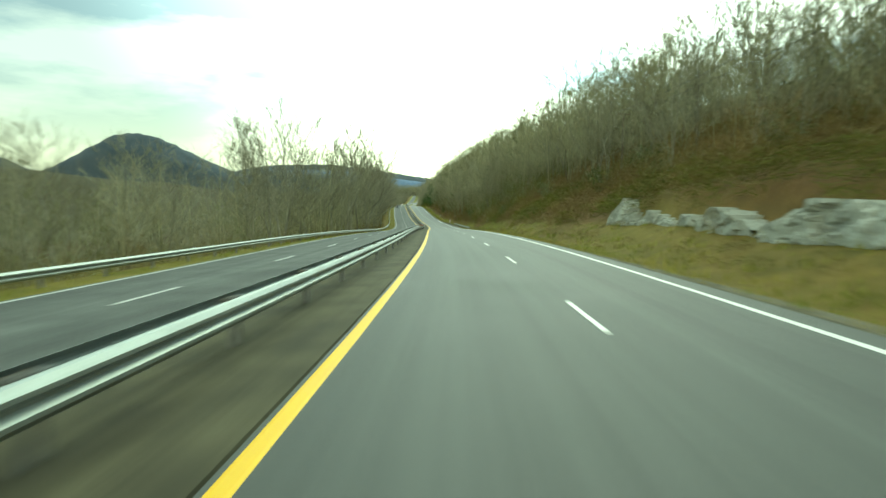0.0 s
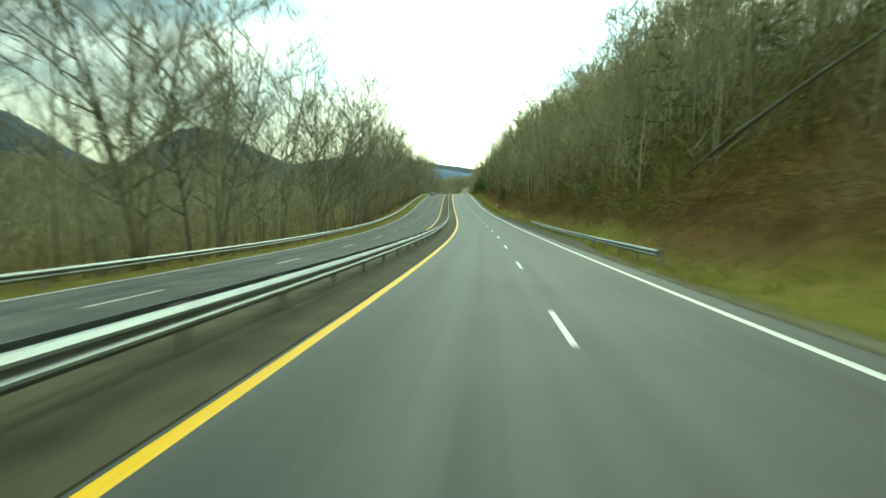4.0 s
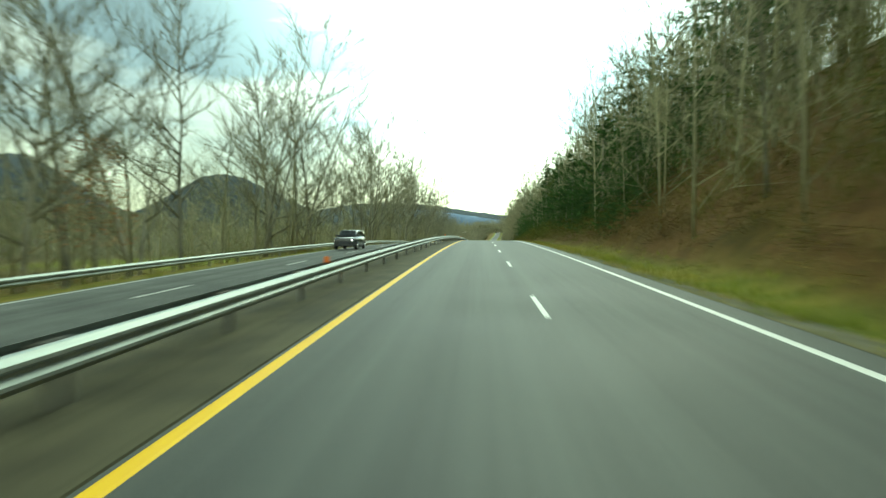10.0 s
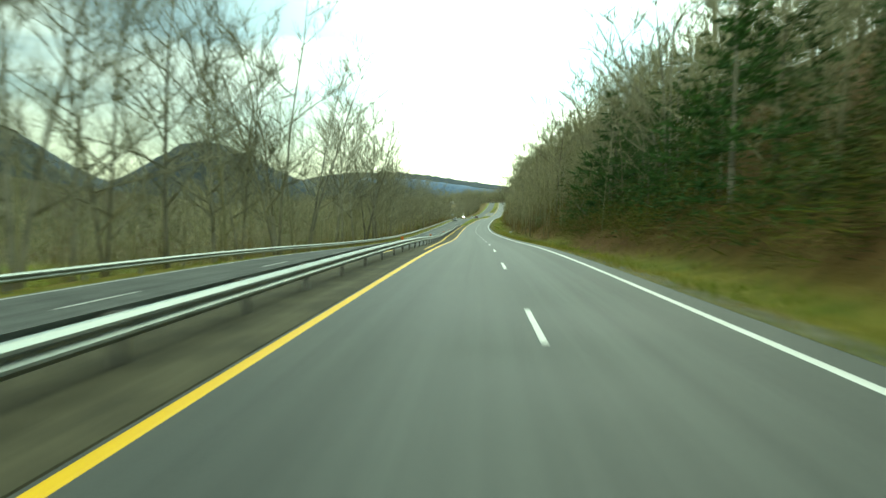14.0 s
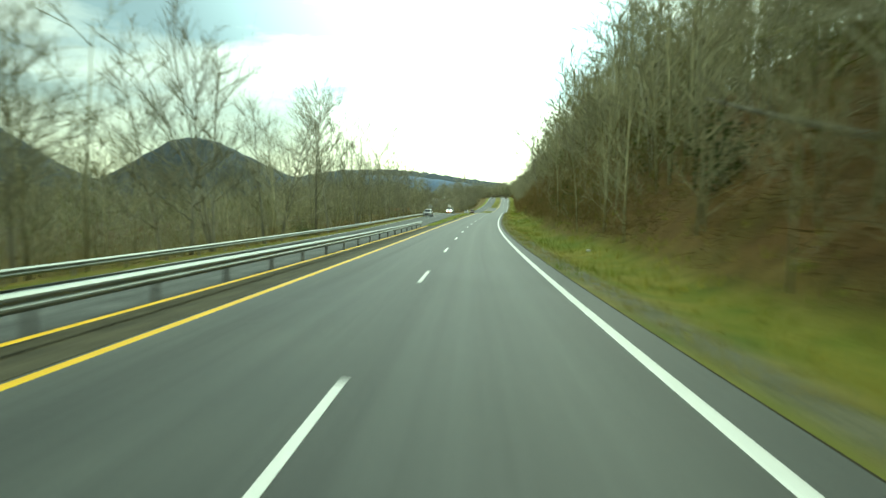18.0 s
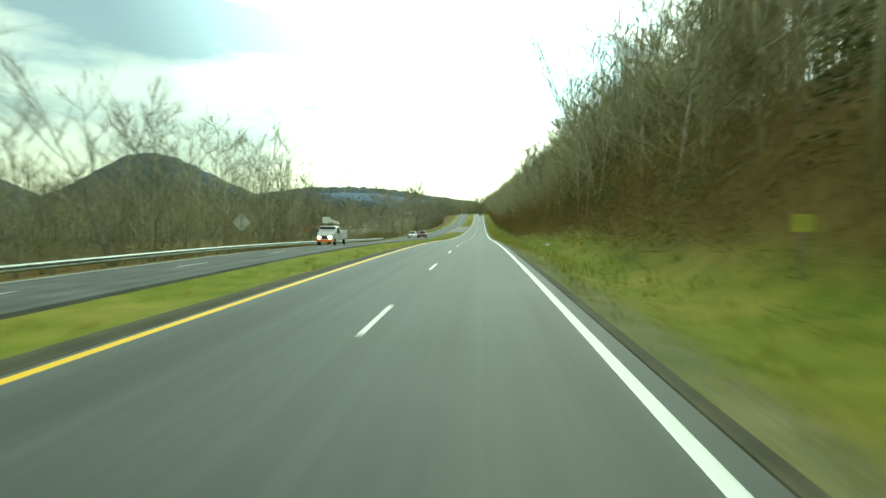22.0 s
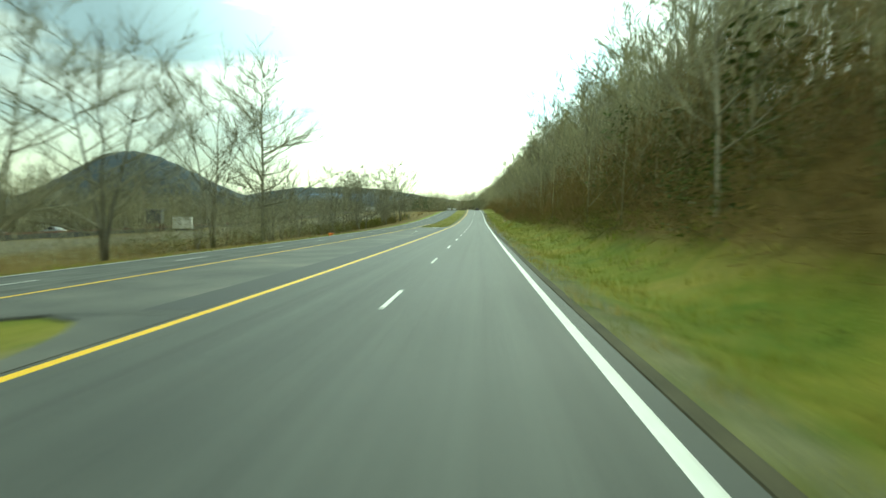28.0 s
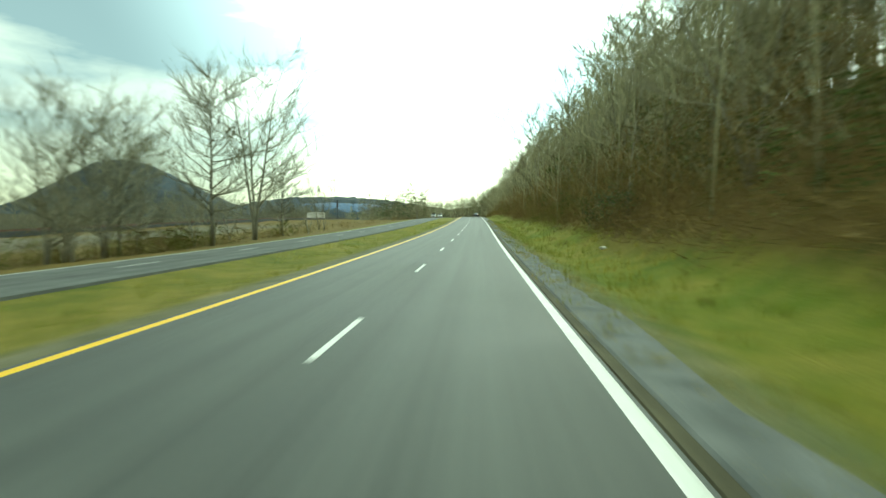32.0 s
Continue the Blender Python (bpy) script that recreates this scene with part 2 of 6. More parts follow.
def streaks(m, amount):
    """Long worn tracks along the road, darker and lighter, by the mesh's own across-and-along map."""
    n, l = m.node_tree.nodes, m.node_tree.links
    p = n["Principled BSDF"]
    src = p.inputs["Base Color"].links[0].from_socket
    uv, mp = n.new("ShaderNodeUVMap"), n.new("ShaderNodeMapping")
    uv.uv_map = "lane"
    mp.inputs["Scale"].default_value = (1.15, 0.011, 1)
    l.new(uv.outputs["UV"], mp.inputs["Vector"])
    t = n.new("ShaderNodeTexNoise")
    t.inputs["Scale"].default_value, t.inputs["Detail"].default_value, t.inputs["Roughness"].default_value = 1.0, 4, 0.6
    l.new(mp.outputs["Vector"], t.inputs["Vector"])
    mr, hs = n.new("ShaderNodeMapRange"), n.new("ShaderNodeHueSaturation")
    for key, v in (("From Min", 0.3), ("From Max", 0.7), ("To Min", 1 - amount), ("To Max", 1 + amount)):
        mr.inputs[key].default_value = v
    l.new(t.outputs["Fac"], mr.inputs["Value"])
    l.new(mr.outputs["Result"], hs.inputs["Value"])
    l.new(src, hs.inputs["Color"])
    l.new(hs.outputs["Color"], p.inputs["Base Color"])
    return m


ASPHALT = material("asphalt", (0.042, 0.047, 0.041), (0.07, 0.076, 0.067), scale=0.35, fine=90, rough=0.68, bump=0.3)
ASPHALT_OLD = material("old_asphalt", (0.068, 0.073, 0.068), (0.12, 0.127, 0.118), scale=0.6, fine=70, rough=0.8, bump=0.4)
SHOULDER = material("shoulder_asphalt", (0.052, 0.048, 0.028), (0.1, 0.092, 0.055), scale=1.1, fine=60, rough=0.88, bump=0.4)
for _m, _k in ((ASPHALT, 0.34), (ASPHALT_OLD, 0.3), (SHOULDER, 0.4)):
    streaks(_m, _k)
YELLOW = material("yellow_road_paint", (0.76, 0.45, 0.003), (0.86, 0.54, 0.006), scale=6, fine=90, rough=0.6, bump=0.1)
WHITE = material("white_road_paint", (0.66, 0.66, 0.62), (0.8, 0.8, 0.76), scale=5, fine=90, rough=0.6, bump=0.1)
WORN = material("worn_white_paint", (0.35, 0.36, 0.34), (0.7, 0.7, 0.66), scale=5, fine=90, rough=0.7, bump=0.1)
STEEL = material("galvanised_steel", (0.2, 0.225, 0.215), (0.32, 0.35, 0.34), scale=1.5, fine=30, rough=0.5, bump=0.04, metal=0.55)
STEEL_DULL = material("weathered_steel", (0.16, 0.16, 0.15), (0.28, 0.28, 0.27), scale=3, fine=40, rough=0.6, bump=0.08, metal=0.5)
POST_WOOD = material("weathered_post_wood", (0.10, 0.085, 0.065), (0.2, 0.17, 0.13), scale=5, fine=60, rough=0.9)
BARK = material("grey_bark", (0.155, 0.148, 0.11), (0.34, 0.33, 0.26), scale=2.2, fine=22, rough=0.95, bump=0.5, stretch=(1, 1, 0.3), vary=0.35, world_space=False)
TWIG = material("bare_twigs", (0.195, 0.188, 0.135), (0.33, 0.318, 0.228), scale=0.8, fine=12, rough=0.95, bump=0, vary=0.3, world_space=False)
PINE = island_vary(material("pine_needles", (0.028, 0.066, 0.018), (0.07, 0.14, 0.034), scale=0.7, fine=9, rough=0.8, bump=0, vary=0.25, world_space=False), 0.7, 1.35)
CEDAR = island_vary(material("evergreen_shrub_leaves", (0.04, 0.066, 0.016), (0.095, 0.13, 0.034), scale=0.9, fine=9, rough=0.8, bump=0, vary=0.25, world_space=False), 0.7, 1.35)
RUST_LEAF = island_vary(material("dry_oak_leaves", (0.22, 0.095, 0.03), (0.36, 0.17, 0.06), scale=0.9, fine=9, rough=0.85, bump=0, world_space=False), 0.7, 1.3)
BRUSH = island_vary(material("dry_brush", (0.12, 0.086, 0.032), (0.25, 0.188, 0.072), scale=0.15, fine=3, rough=0.95, bump=0), 0.75, 1.25)
BRUSH_GREEN = island_vary(material("green_brush", (0.07, 0.088, 0.014), (0.165, 0.17, 0.032), scale=0.2, fine=3, rough=0.9, bump=0), 0.75, 1.25)
GRASS_BLADE = island_vary(material("grass_blades", (0.15, 0.215, 0.022), (0.38, 0.33, 0.075), scale=0.12, fine=2, rough=0.85, bump=0), 0.7, 1.3)
STRAW = island_vary(material("dry_straw_grass", (0.26, 0.215, 0.06), (0.42, 0.36, 0.13), scale=0.2, fine=2, rough=0.9, bump=0), 0.75, 1.3)
WOODS = island_vary(material("woods_bark", (0.235, 0.226, 0.142), (0.4, 0.388, 0.248), scale=0.06, fine=2, rough=0.95, bump=0), 0.75, 1.25)
WOODS_GREEN = island_vary(material("woods_needles", (0.05, 0.075, 0.035), (0.105, 0.14, 0.06), scale=0.06, fine=2, rough=0.85, bump=0), 0.6, 1.4)
WOODS_FAR = island_vary(material("far_woods_twigs", (0.16, 0.148, 0.088), (0.25, 0.232, 0.142), scale=0.03, fine=0.6, rough=0.95, bump=0), 0.88, 1.12)
CROSSING = material("patched_asphalt", (0.045, 0.049, 0.043), (0.105, 0.108, 0.092), (0.14, 0.135, 0.11), scale=0.32, fine=40, rough=0.75, bump=0.4, spread=0.13)
# blue-grey distance haze is mixed into the base colour of the forested slopes
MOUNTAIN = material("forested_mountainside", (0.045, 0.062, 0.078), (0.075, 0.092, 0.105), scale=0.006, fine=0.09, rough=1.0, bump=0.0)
# the ridge's blue is haze put into its base colour, stronger than above
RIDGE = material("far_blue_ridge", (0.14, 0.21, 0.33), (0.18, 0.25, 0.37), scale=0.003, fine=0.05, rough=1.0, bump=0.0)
ROCK = material("pale_cut_rock", (0.27, 0.28, 0.24), (0.43, 0.44, 0.385), (0.2, 0.18, 0.13), scale=0.9, fine=7, rough=0.92, bump=0.7, stretch=(1, 1, 0.6))


def ground_material():
    """Grass on the verges and the median, leaf litter under the trees, gravel on the flat lot, and a dark tone painted
    for the shade under the woods.
    """
    m = bpy.data.materials.new("ground_cover")
    m.use_nodes = True
    n, l = m.node_tree.nodes, m.node_tree.links
    p = n["Principled BSDF"]
    p.inputs["Roughness"].default_value = 0.95
    p.inputs["Specular IOR Level"].default_value = 0.12
    geo = n.new("ShaderNodeNewGeometry")

    def tex(scale, detail=5):
        t = n.new("ShaderNodeTexNoise")
        t.inputs["Scale"].default_value, t.inputs["Detail"].default_value = scale, detail
        l.new(geo.outputs["Position"], t.inputs["Vector"])
        return t

    def ramp(src, *stops):
        r = n.new("ShaderNodeValToRGB")
        e = r.color_ramp.elements
        e[0].position, e[0].color = stops[0][0], (*stops[0][1], 1)
        e[1].position, e[1].color = stops[-1][0], (*stops[-1][1], 1)
        for pos, col in stops[1:-1]:
            x = e.new(pos)
            x.color = (*col, 1)
        l.new(src, r.inputs["Fac"])
        return r.outputs["Color"]

    def mix(f, a, b, kind="MIX"):
        x = n.new("ShaderNodeMix")
        x.data_type, x.blend_type = "RGBA", kind
        if isinstance(f, float):
            x.inputs[0].default_value = f
        else:
            l.new(f, x.inputs[0])
        l.new(a, x.inputs[6])
        l.new(b, x.inputs[7])
        return x.outputs[2]

    big, mid, fine = tex(0.16), tex(0.9), tex(14.0, 4)
    grass = mix(0.45, ramp(big.outputs["Fac"], (0.3, (0.095, 0.16, 0.012)), (0.5, (0.19, 0.215, 0.02)), (0.68, (0.33, 0.27, 0.06))),
                ramp(mid.outputs["Fac"], (0.3, (0.065, 0.13, 0.01)), (0.7, (0.28, 0.25, 0.055))))
    litter = mix(0.5, ramp(big.outputs["Fac"], (0.3, (0.095, 0.055, 0.02)), (0.52, (0.145, 0.085, 0.03)), (0.7, (0.085, 0.085, 0.018))),
                 ramp(mid.outputs["Fac"], (0.28, (0.06, 0.038, 0.014)), (0.55, (0.145, 0.085, 0.028)), (0.75, (0.2, 0.14, 0.055))))
    gravel = ramp(mid.outputs["Fac"], (0.3, (0.115, 0.112, 0.088)), (0.7, (0.19, 0.185, 0.155)))
    kinds = n.new("ShaderNodeVertexColor")
    kinds.layer_name = "kind"
    sep = n.new("ShaderNodeSeparateColor")
    l.new(kinds.outputs["Color"], sep.inputs["Color"])
    col = mix(sep.outputs["Green"], litter, grass)
    col = mix(sep.outputs["Blue"], col, gravel)
    # dark ground tone that paints in the shade of the trees
    wood_shade = ramp(mid.outputs["Fac"], (0.3, (0.035, 0.031, 0.013)), (0.7, (0.065, 0.056, 0.025)))
    col = mix(sep.outputs["Red"], col, wood_shade)
    col = mix(0.5, col, fine.outputs["Fac"], "OVERLAY")
    l.new(col, p.inputs["Base Color"])
    b = n.new("ShaderNodeBump")
    b.inputs["Strength"].default_value, b.inputs["Distance"].default_value = 0.7, 0.08
    l.new(fine.outputs["Fac"], b.inputs["Height"])
    l.new(b.outputs["Normal"], p.inputs["Normal"])
    return m


GROUND = ground_material()


# ---------- mesh helpers ----------
def mesh(name, verts, faces, mat, smooth=False):
    me = bpy.data.meshes.new(name)
    me.from_pydata([tuple(v) for v in verts], [], [tuple(f) for f in faces])
    me.materials.append(mat)
    if smooth:
        me.shade_smooth()
    me.update()
    return me


def fast_mesh(name, verts, tris, mat):
    """A big mesh out of arrays of places and of triangles."""
    me = bpy.data.meshes.new(name)
    verts, tris = np.asarray(verts, dtype=np.float32), np.asarray(tris, dtype=np.int32)
    me.vertices.add(len(verts))
    me.vertices.foreach_set("co", verts.ravel())
    me.loops.add(tris.size)
    me.loops.foreach_set("vertex_index", tris.ravel())
    me.polygons.add(len(tris))
    me.polygons.foreach_set("loop_start", np.arange(0, tris.size, 3, dtype=np.int32))
    me.materials.append(mat)
    me.update(calc_edges=True)
    me.validate()
    return me


def child(name, me, parent, m=None, label=""):
    ob = new(name, me)
    ob.parent = parent
    if m is not None:
        ob.matrix_basis = m
    if label:
        ob["label"] = label
    return ob


def bm_mesh(bm, name, mat, smooth=False):
    me = bpy.data.meshes.new(name)
    bmesh.ops.recalc_face_normals(bm, faces=bm.faces)
    bm.to_mesh(me)
    bm.free()
    me.materials.append(mat)
    if smooth:
        me.shade_smooth()
    return me


def part(name, bm, mat, parent, label="", smooth=False):
    return child(name, bm_mesh(bm, name, mat, smooth), parent, None, label)


def box(bm, x0, x1, y0, y1, z0, z1, bevel=0.0):
    r = bmesh.ops.create_cube(bm, size=1.0, matrix=Matrix.Translation(((x0 + x1) / 2, (y0 + y1) / 2, (z0 + z1) / 2)) @ Matrix.Diagonal((x1 - x0, y1 - y0, z1 - z0, 1)))
    if bevel:
        es = list({e for v in r["verts"] for e in v.link_edges})
        bmesh.ops.bevel(bm, geom=es, offset=bevel, segments=2, affect="EDGES", profile=0.6)
    return bm


def tube(path, radii, sides):
    """verts and faces of a tapered tube along path"""
    vs, fs = [], []
    n = len(path)
    for i, (p, r) in enumerate(zip(path, radii)):
        d = (Vector(path[min(i + 1, n - 1)]) - Vector(path[max(i - 1, 0)])).normalized()
        a = d.orthogonal().normalized()
        b = d.cross(a)
        for k in range(sides):
            t = 2 * math.pi * k / sides
            vs.append(Vector(p) + (a * math.cos(t) + b * math.sin(t)) * r)
    for i in range(n - 1):
        for k in range(sides):
            j = (k + 1) % sides
            fs.append((i * sides + k, i * sides + j, (i + 1) * sides + j, (i + 1) * sides + k))
    fs.append(tuple(range(sides))[::-1])
    return vs, fs


class Soup:
    """Collects verts and faces."""

    def __init__(self):
        self.v, self.f = [], []

    def add(self, vs, fs):
        o = len(self.v)
        self.v += [Vector(v) for v in vs]
        self.f += [tuple(i + o for i in f) for f in fs]

    def tris(self):
        out = []
        for f in self.f:
            for i in range(1, len(f) - 1):
                out.append((f[0], f[i], f[i + 1]))
        return np.array([tuple(v) for v in self.v]), np.array(out, dtype=np.int32)


# ---------- ground: one sheet to the horizon ----------
def build_ground():
    s_far = [-600, -400, -250, -150, -90, -50]
    ss_ = np.concatenate([s_far, np.arange(-30, 1300, 5.0), np.arange(1300, 1700, 20.0), [1750, 1900, 2150, 2500, 3000, 3600, 4300, 5100]])
    us = np.concatenate([[-4200, -2500, -1500, -900, -600, -420, -300, -220, -165, -125, -95, -82, -75, -69, -64.5, -61, -56, -50, -42, -35, -30, -27, -24, -22, -20, -18.5, -17.2, -16, -15, -14.2, -13.4],
                         np.arange(-12.8, -0.6, 0.8), [-0.5, 0.5, 3.6, 7.2, 7.7, 8.0, 8.4, 8.8, 9.3, 10.0, 10.6, 11.2, 11.9, 12.6, 13.4, 14.4, 15.6, 17, 18.6, 20.4, 22.5, 25, 28, 31.5, 36, 41, 47, 54, 62, 72, 84, 98, 115, 140, 180, 250, 350, 520, 800, 1300, 2200, 4000]])
    S, U = np.meshgrid(ss_, us, indexing="ij")
    X, Y = plan(S, U)
    Zr = np.interp(S, SG, _Z)
    flat = ss(150, 700, np.abs(U))
    Z = Zr * (1 - flat) + (-12.0) * flat * 1 + ground_z(S, U)
    kind = np.zeros((*S.shape, 4), dtype=np.float32)
    kind[..., 3] = 1
    ou = opp_u(S)
    edge = ou - OPP - 0.5
    wob = np.zeros_like(S)
    for i in range(S.shape[0]):
        for j in range(S.shape[1]):
            x, y, u = X[i, j], Y[i, j], U[i, j]
            wob[i, j] = nz(x, y, 0.06, 3.1)
            if u > 12 or u < edge[i, j] - 4:
                a = min(1.0, (u - 12) / 8 if u > 0 else (edge[i, j] - 4 - u) / 10)
                Z[i, j] += a * (0.9 * nz(x, y, 0.07) + 0.35 * nz(x, y, 0.28, 5.0)) * (1.0 if u > 0 else 0.5)
            elif u > 8.7:
                Z[i, j] += 0.05 * nz(x, y, 0.5)
    reach = 12.4 + 1.5 * wob + np.interp(S, [0, 60, 160, 230, 270, 560, 640, 700, 900, 1200], [4.0, 3.0, 0, 0, -1.3, -0.6, 0, 0.9, 0.9, 1.6])
    grass = np.where(U > 0, 1 - ss(reach - 1.0, reach + 1.5, U), np.where(U > edge - 3.0, np.where(U > edge, np.interp(S, [700, 790, 840, 990, 1010, 1080], [0.95, 0.9, 0.74, 0.74, 0.5, 0.72]), np.interp(S, [0, 640, 760], [0.45, 0.6, 1.0])), np.where(S > 700, 0.18 * ss(700, 800, S), 0.3) * (1 - ss(46, 52, edge - U))))
    kind[..., 1] = np.clip(grass * np.where(U > 0, np.interp(S, [-40, 0, 60, 130, 330, 420, 520, 600], [0.24, 0.24, 0.3, 0.5, 0.72, 0.55, 0.55, 0.86]) * (1 + 0.6 * wob * (1 - ss(500, 600, S))), 1.0), 0, 1)
    kind[..., 1] = np.maximum(kind[..., 1], np.where((U > 9) & (U < 21), (0.42 - 0.3 * ss(13, 15, U)) * ss(560, 680, S), 0))
    meadow = ss(370, 390, S) * (1 - ss(500, 530, S)) * ss(14, 20, edge - U) * (1 - ss(48, 60, edge - U))
    kind[..., 1] = np.maximum(kind[..., 1], meadow)
    gravel = 0.7 * ss(855, 872, S) * (1 - ss(1130, 1180, S)) * ss(20, 26, edge - U) * (1 - ss(42, 48, edge - U))
    worn = (1 - ss(0.3, np.interp(S, [0, 640, 920, 985, 1400], [1.1, 0.8, 0.8, 1.7, 1.7]), np.abs(U - np.interp(S, [540, 640], [8.9, 8.2])))) * np.interp(S, [560, 660], [0.8, 0.55]) + ss(-1.7, -1.2, U) * (U < 0) * 0.7
    lot = ss(834, 846, S) * (1 - ss(885, 900, S)) * ss(1.5, 4, edge - U) * (1 - ss(30, 40, edge - U)) * 0.9
    kind[..., 2] = np.clip(np.maximum(np.maximum(gravel, worn), lot), 0, 1)
    # red: where tree shade is painted into the ground colour
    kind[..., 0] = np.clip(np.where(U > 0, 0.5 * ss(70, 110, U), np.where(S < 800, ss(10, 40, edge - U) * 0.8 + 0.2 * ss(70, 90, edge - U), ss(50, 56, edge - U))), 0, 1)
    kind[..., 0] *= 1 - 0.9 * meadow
    # the same painted shade on the wooded hill behind the crest
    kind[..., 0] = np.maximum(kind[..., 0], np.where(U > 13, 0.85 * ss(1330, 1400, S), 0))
    a, b = S.shape
    verts = np.stack([X, Y, Z], -1).reshape(-1, 3)
    i, j = np.meshgrid(np.arange(a - 1), np.arange(b - 1), indexing="ij")
    k = (i * b + j).ravel()
    tris = np.concatenate([np.stack([k, k + b, k + b + 1], -1), np.stack([k, k + b + 1, k + 1], -1)])
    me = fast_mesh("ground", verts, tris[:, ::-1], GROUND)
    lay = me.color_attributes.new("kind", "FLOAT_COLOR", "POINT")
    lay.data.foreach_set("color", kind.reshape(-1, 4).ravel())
    me.shade_smooth()
    return tagged(new("ground", me), "grassy verges, leaf-littered wooded banks and gravel flats", "ground", kind="structure")


build_ground()


# ---------- the two carriageways ----------
def strip(name, mat, s0, s1, ua, ub, za, zb, step=5.0, thick=0.06, cross=1):
    """A slab between two lateral lines, given as functions of s."""
    n = max(int(round((s1 - s0) / step)), 1)
    vs, fs = [], []
    rows_ = []
    for i in range(n + 1):
        s = s0 + (s1 - s0) * i / n
        row = []
        for c in range(cross + 1):
            t = c / cross
            u, z = ua(s) * (1 - t) + ub(s) * t, za(s) * (1 - t) + zb(s) * t
            row.append(spot(s, u, z))
        row.append(spot(s, ub(s) + 0.04, zb(s) - thick))
        row.insert(0, spot(s, ua(s) - 0.04, za(s) - thick))
        rows_.append(row)
    w = len(rows_[0])
    for r in rows_:
        vs += r
    for i in range(n):
        for c in range(w - 1):
            fs.append((i * w + c, i * w + c + 1, (i + 1) * w + c + 1, (i + 1) * w + c))
    fs.append(tuple(range(w))[::-1])
    fs.append(tuple(n * w + c for c in range(w)))
    me = mesh(name, vs, fs, mat)
    lay = me.uv_layers.new(name="lane")
    across = [ua(s0)] + [ua(s0) + (ub(s0) - ua(s0)) * c / cross for c in range(cross + 1)] + [ub(s0)]
    for lp in me.loops:
        lay.data[lp.index].uv = (across[lp.vertex_index % w], s0 + (s1 - s0) * (lp.vertex_index // w) / n)
    return me


def const(v):
    return lambda s: v


road_ob = tagged(new("road", strip("road", ASPHALT, -150, 1700, const(-0.15), lambda s: float(np.interp(s, [540, 640, 930, 960], [7.95, 7.5, 7.5, 7.3])), const(0), const(0), thick=0.12)), "grey two-lane asphalt carriageway with tyre-darkened tracks", "road", kind="structure")
opp_zz = lambda du: (lambda s: float(opp_z(s)) + du * FALL)
opp_uu = lambda du: (lambda s: float(opp_u(s)) + du)
road2 = tagged(new("road", strip("road", ASPHALT_OLD, -150, 1700, opp_uu(-OPP - 0.3), opp_uu(OPP + 0.3), opp_zz(-OPP - 0.3), opp_zz(OPP + 0.3), thick=0.12)), "worn grey asphalt carriageway for oncoming traffic", "road", kind="structure")
# paved strip between the carriageways under the median rail
sh = tagged(new("pavement", strip("pavement", SHOULDER, -150, MEDIAN_END + 3, lambda s: float(opp_u(s)) + OPP + 0.35, const(-0.2), opp_zz(OPP + 0.34), const(-0.004), thick=0.1)), "dark stained asphalt median shoulder", "pavement", kind="structure")
tagged(new("pavement", strip("pavement", CROSSING, CROSS_A, CROSS_B, lambda s: float(opp_u(s)) + OPP + 0.35, const(-0.2), opp_zz(OPP + 0.34), const(-0.004), thick=0.1)), "patched asphalt median crossover", "pavement", kind="structure")
for _s0, _s1 in ((CROSS_A - 9.0, CROSS_A), (CROSS_B + 9.0, CROSS_B)):
    _lo, _hi = min(_s0, _s1), max(_s0, _s1)
    grow_in = lambda s, a=_s0, b=_s1: 1.0 - math.sqrt(max(1.0 - ((s - a) / (b - a)) ** 2, 0.0))
    mid_u = lambda s: (float(opp_u(s)) + OPP + 0.35 - 0.2) / 2
    tagged(new("pavement", strip("pavement", CROSSING, _lo, _hi, lambda s, g=grow_in: -0.2 + (mid_u(s) + 0.2) * g(s) - 0.01, const(-0.2), lambda s, g=grow_in: -0.012 + 0.5 * g(s) * (float(opp_z(s)) + (OPP + 0.34) * FALL), const(-0.008), step=0.6, thick=0.1)), "rounded asphalt corner of the median crossover", "pavement", kind="structure")
    tagged(new("pavement", strip("pavement", CROSSING, _lo, _hi, lambda s: float(opp_u(s)) + OPP + 0.35, lambda s, g=grow_in: float(opp_u(s)) + OPP + 0.36 + (mid_u(s) - float(opp_u(s)) - OPP - 0.35) * g(s), opp_zz(OPP + 0.34), lambda s, g=grow_in: -0.012 + (1 - 0.5 * g(s)) * (float(opp_z(s)) + (OPP + 0.34) * FALL), step=0.6, thick=0.1)), "rounded asphalt corner of the median crossover", "pavement", kind="structure")
DARK_ASPHALT = material("fresh_dark_asphalt", (0.02, 0.023, 0.023), (0.038, 0.042, 0.041), scale=0.8, fine=60, rough=0.7, bump=0.3)


def cross_z(s, u):
    """height of the crossover's surface"""
    a = float(opp_u(s)) + OPP + 0.35
    return -0.004 + (-0.2 - u) / (-0.2 - a) * (float(opp_z(s)) + (OPP + 0.34) * FALL + 0.004)


tagged(new("pavement", strip("pavement", DARK_ASPHALT, CROSS_A + 0.5, CROSS_B - 0.5, const(-1.45), const(-0.24), lambda s: cross_z(s, -1.45) + 0.005, lambda s: cross_z(s, -0.24) + 0.005, thick=0.006)), "dark newer asphalt strip along the crossover", "pavement", kind="structure")
# right-hand shoulder, wider where the rail stands and towards the end
sh_w = lambda s: float(np.interp(s, [-150, 150, 165, 215, 235, 640, 690, 930, 985, 1700], [8.25, 8.25, 9.8, 9.8, 8.25, 7.82, 7.8, 7.8, 7.55, 7.55]))
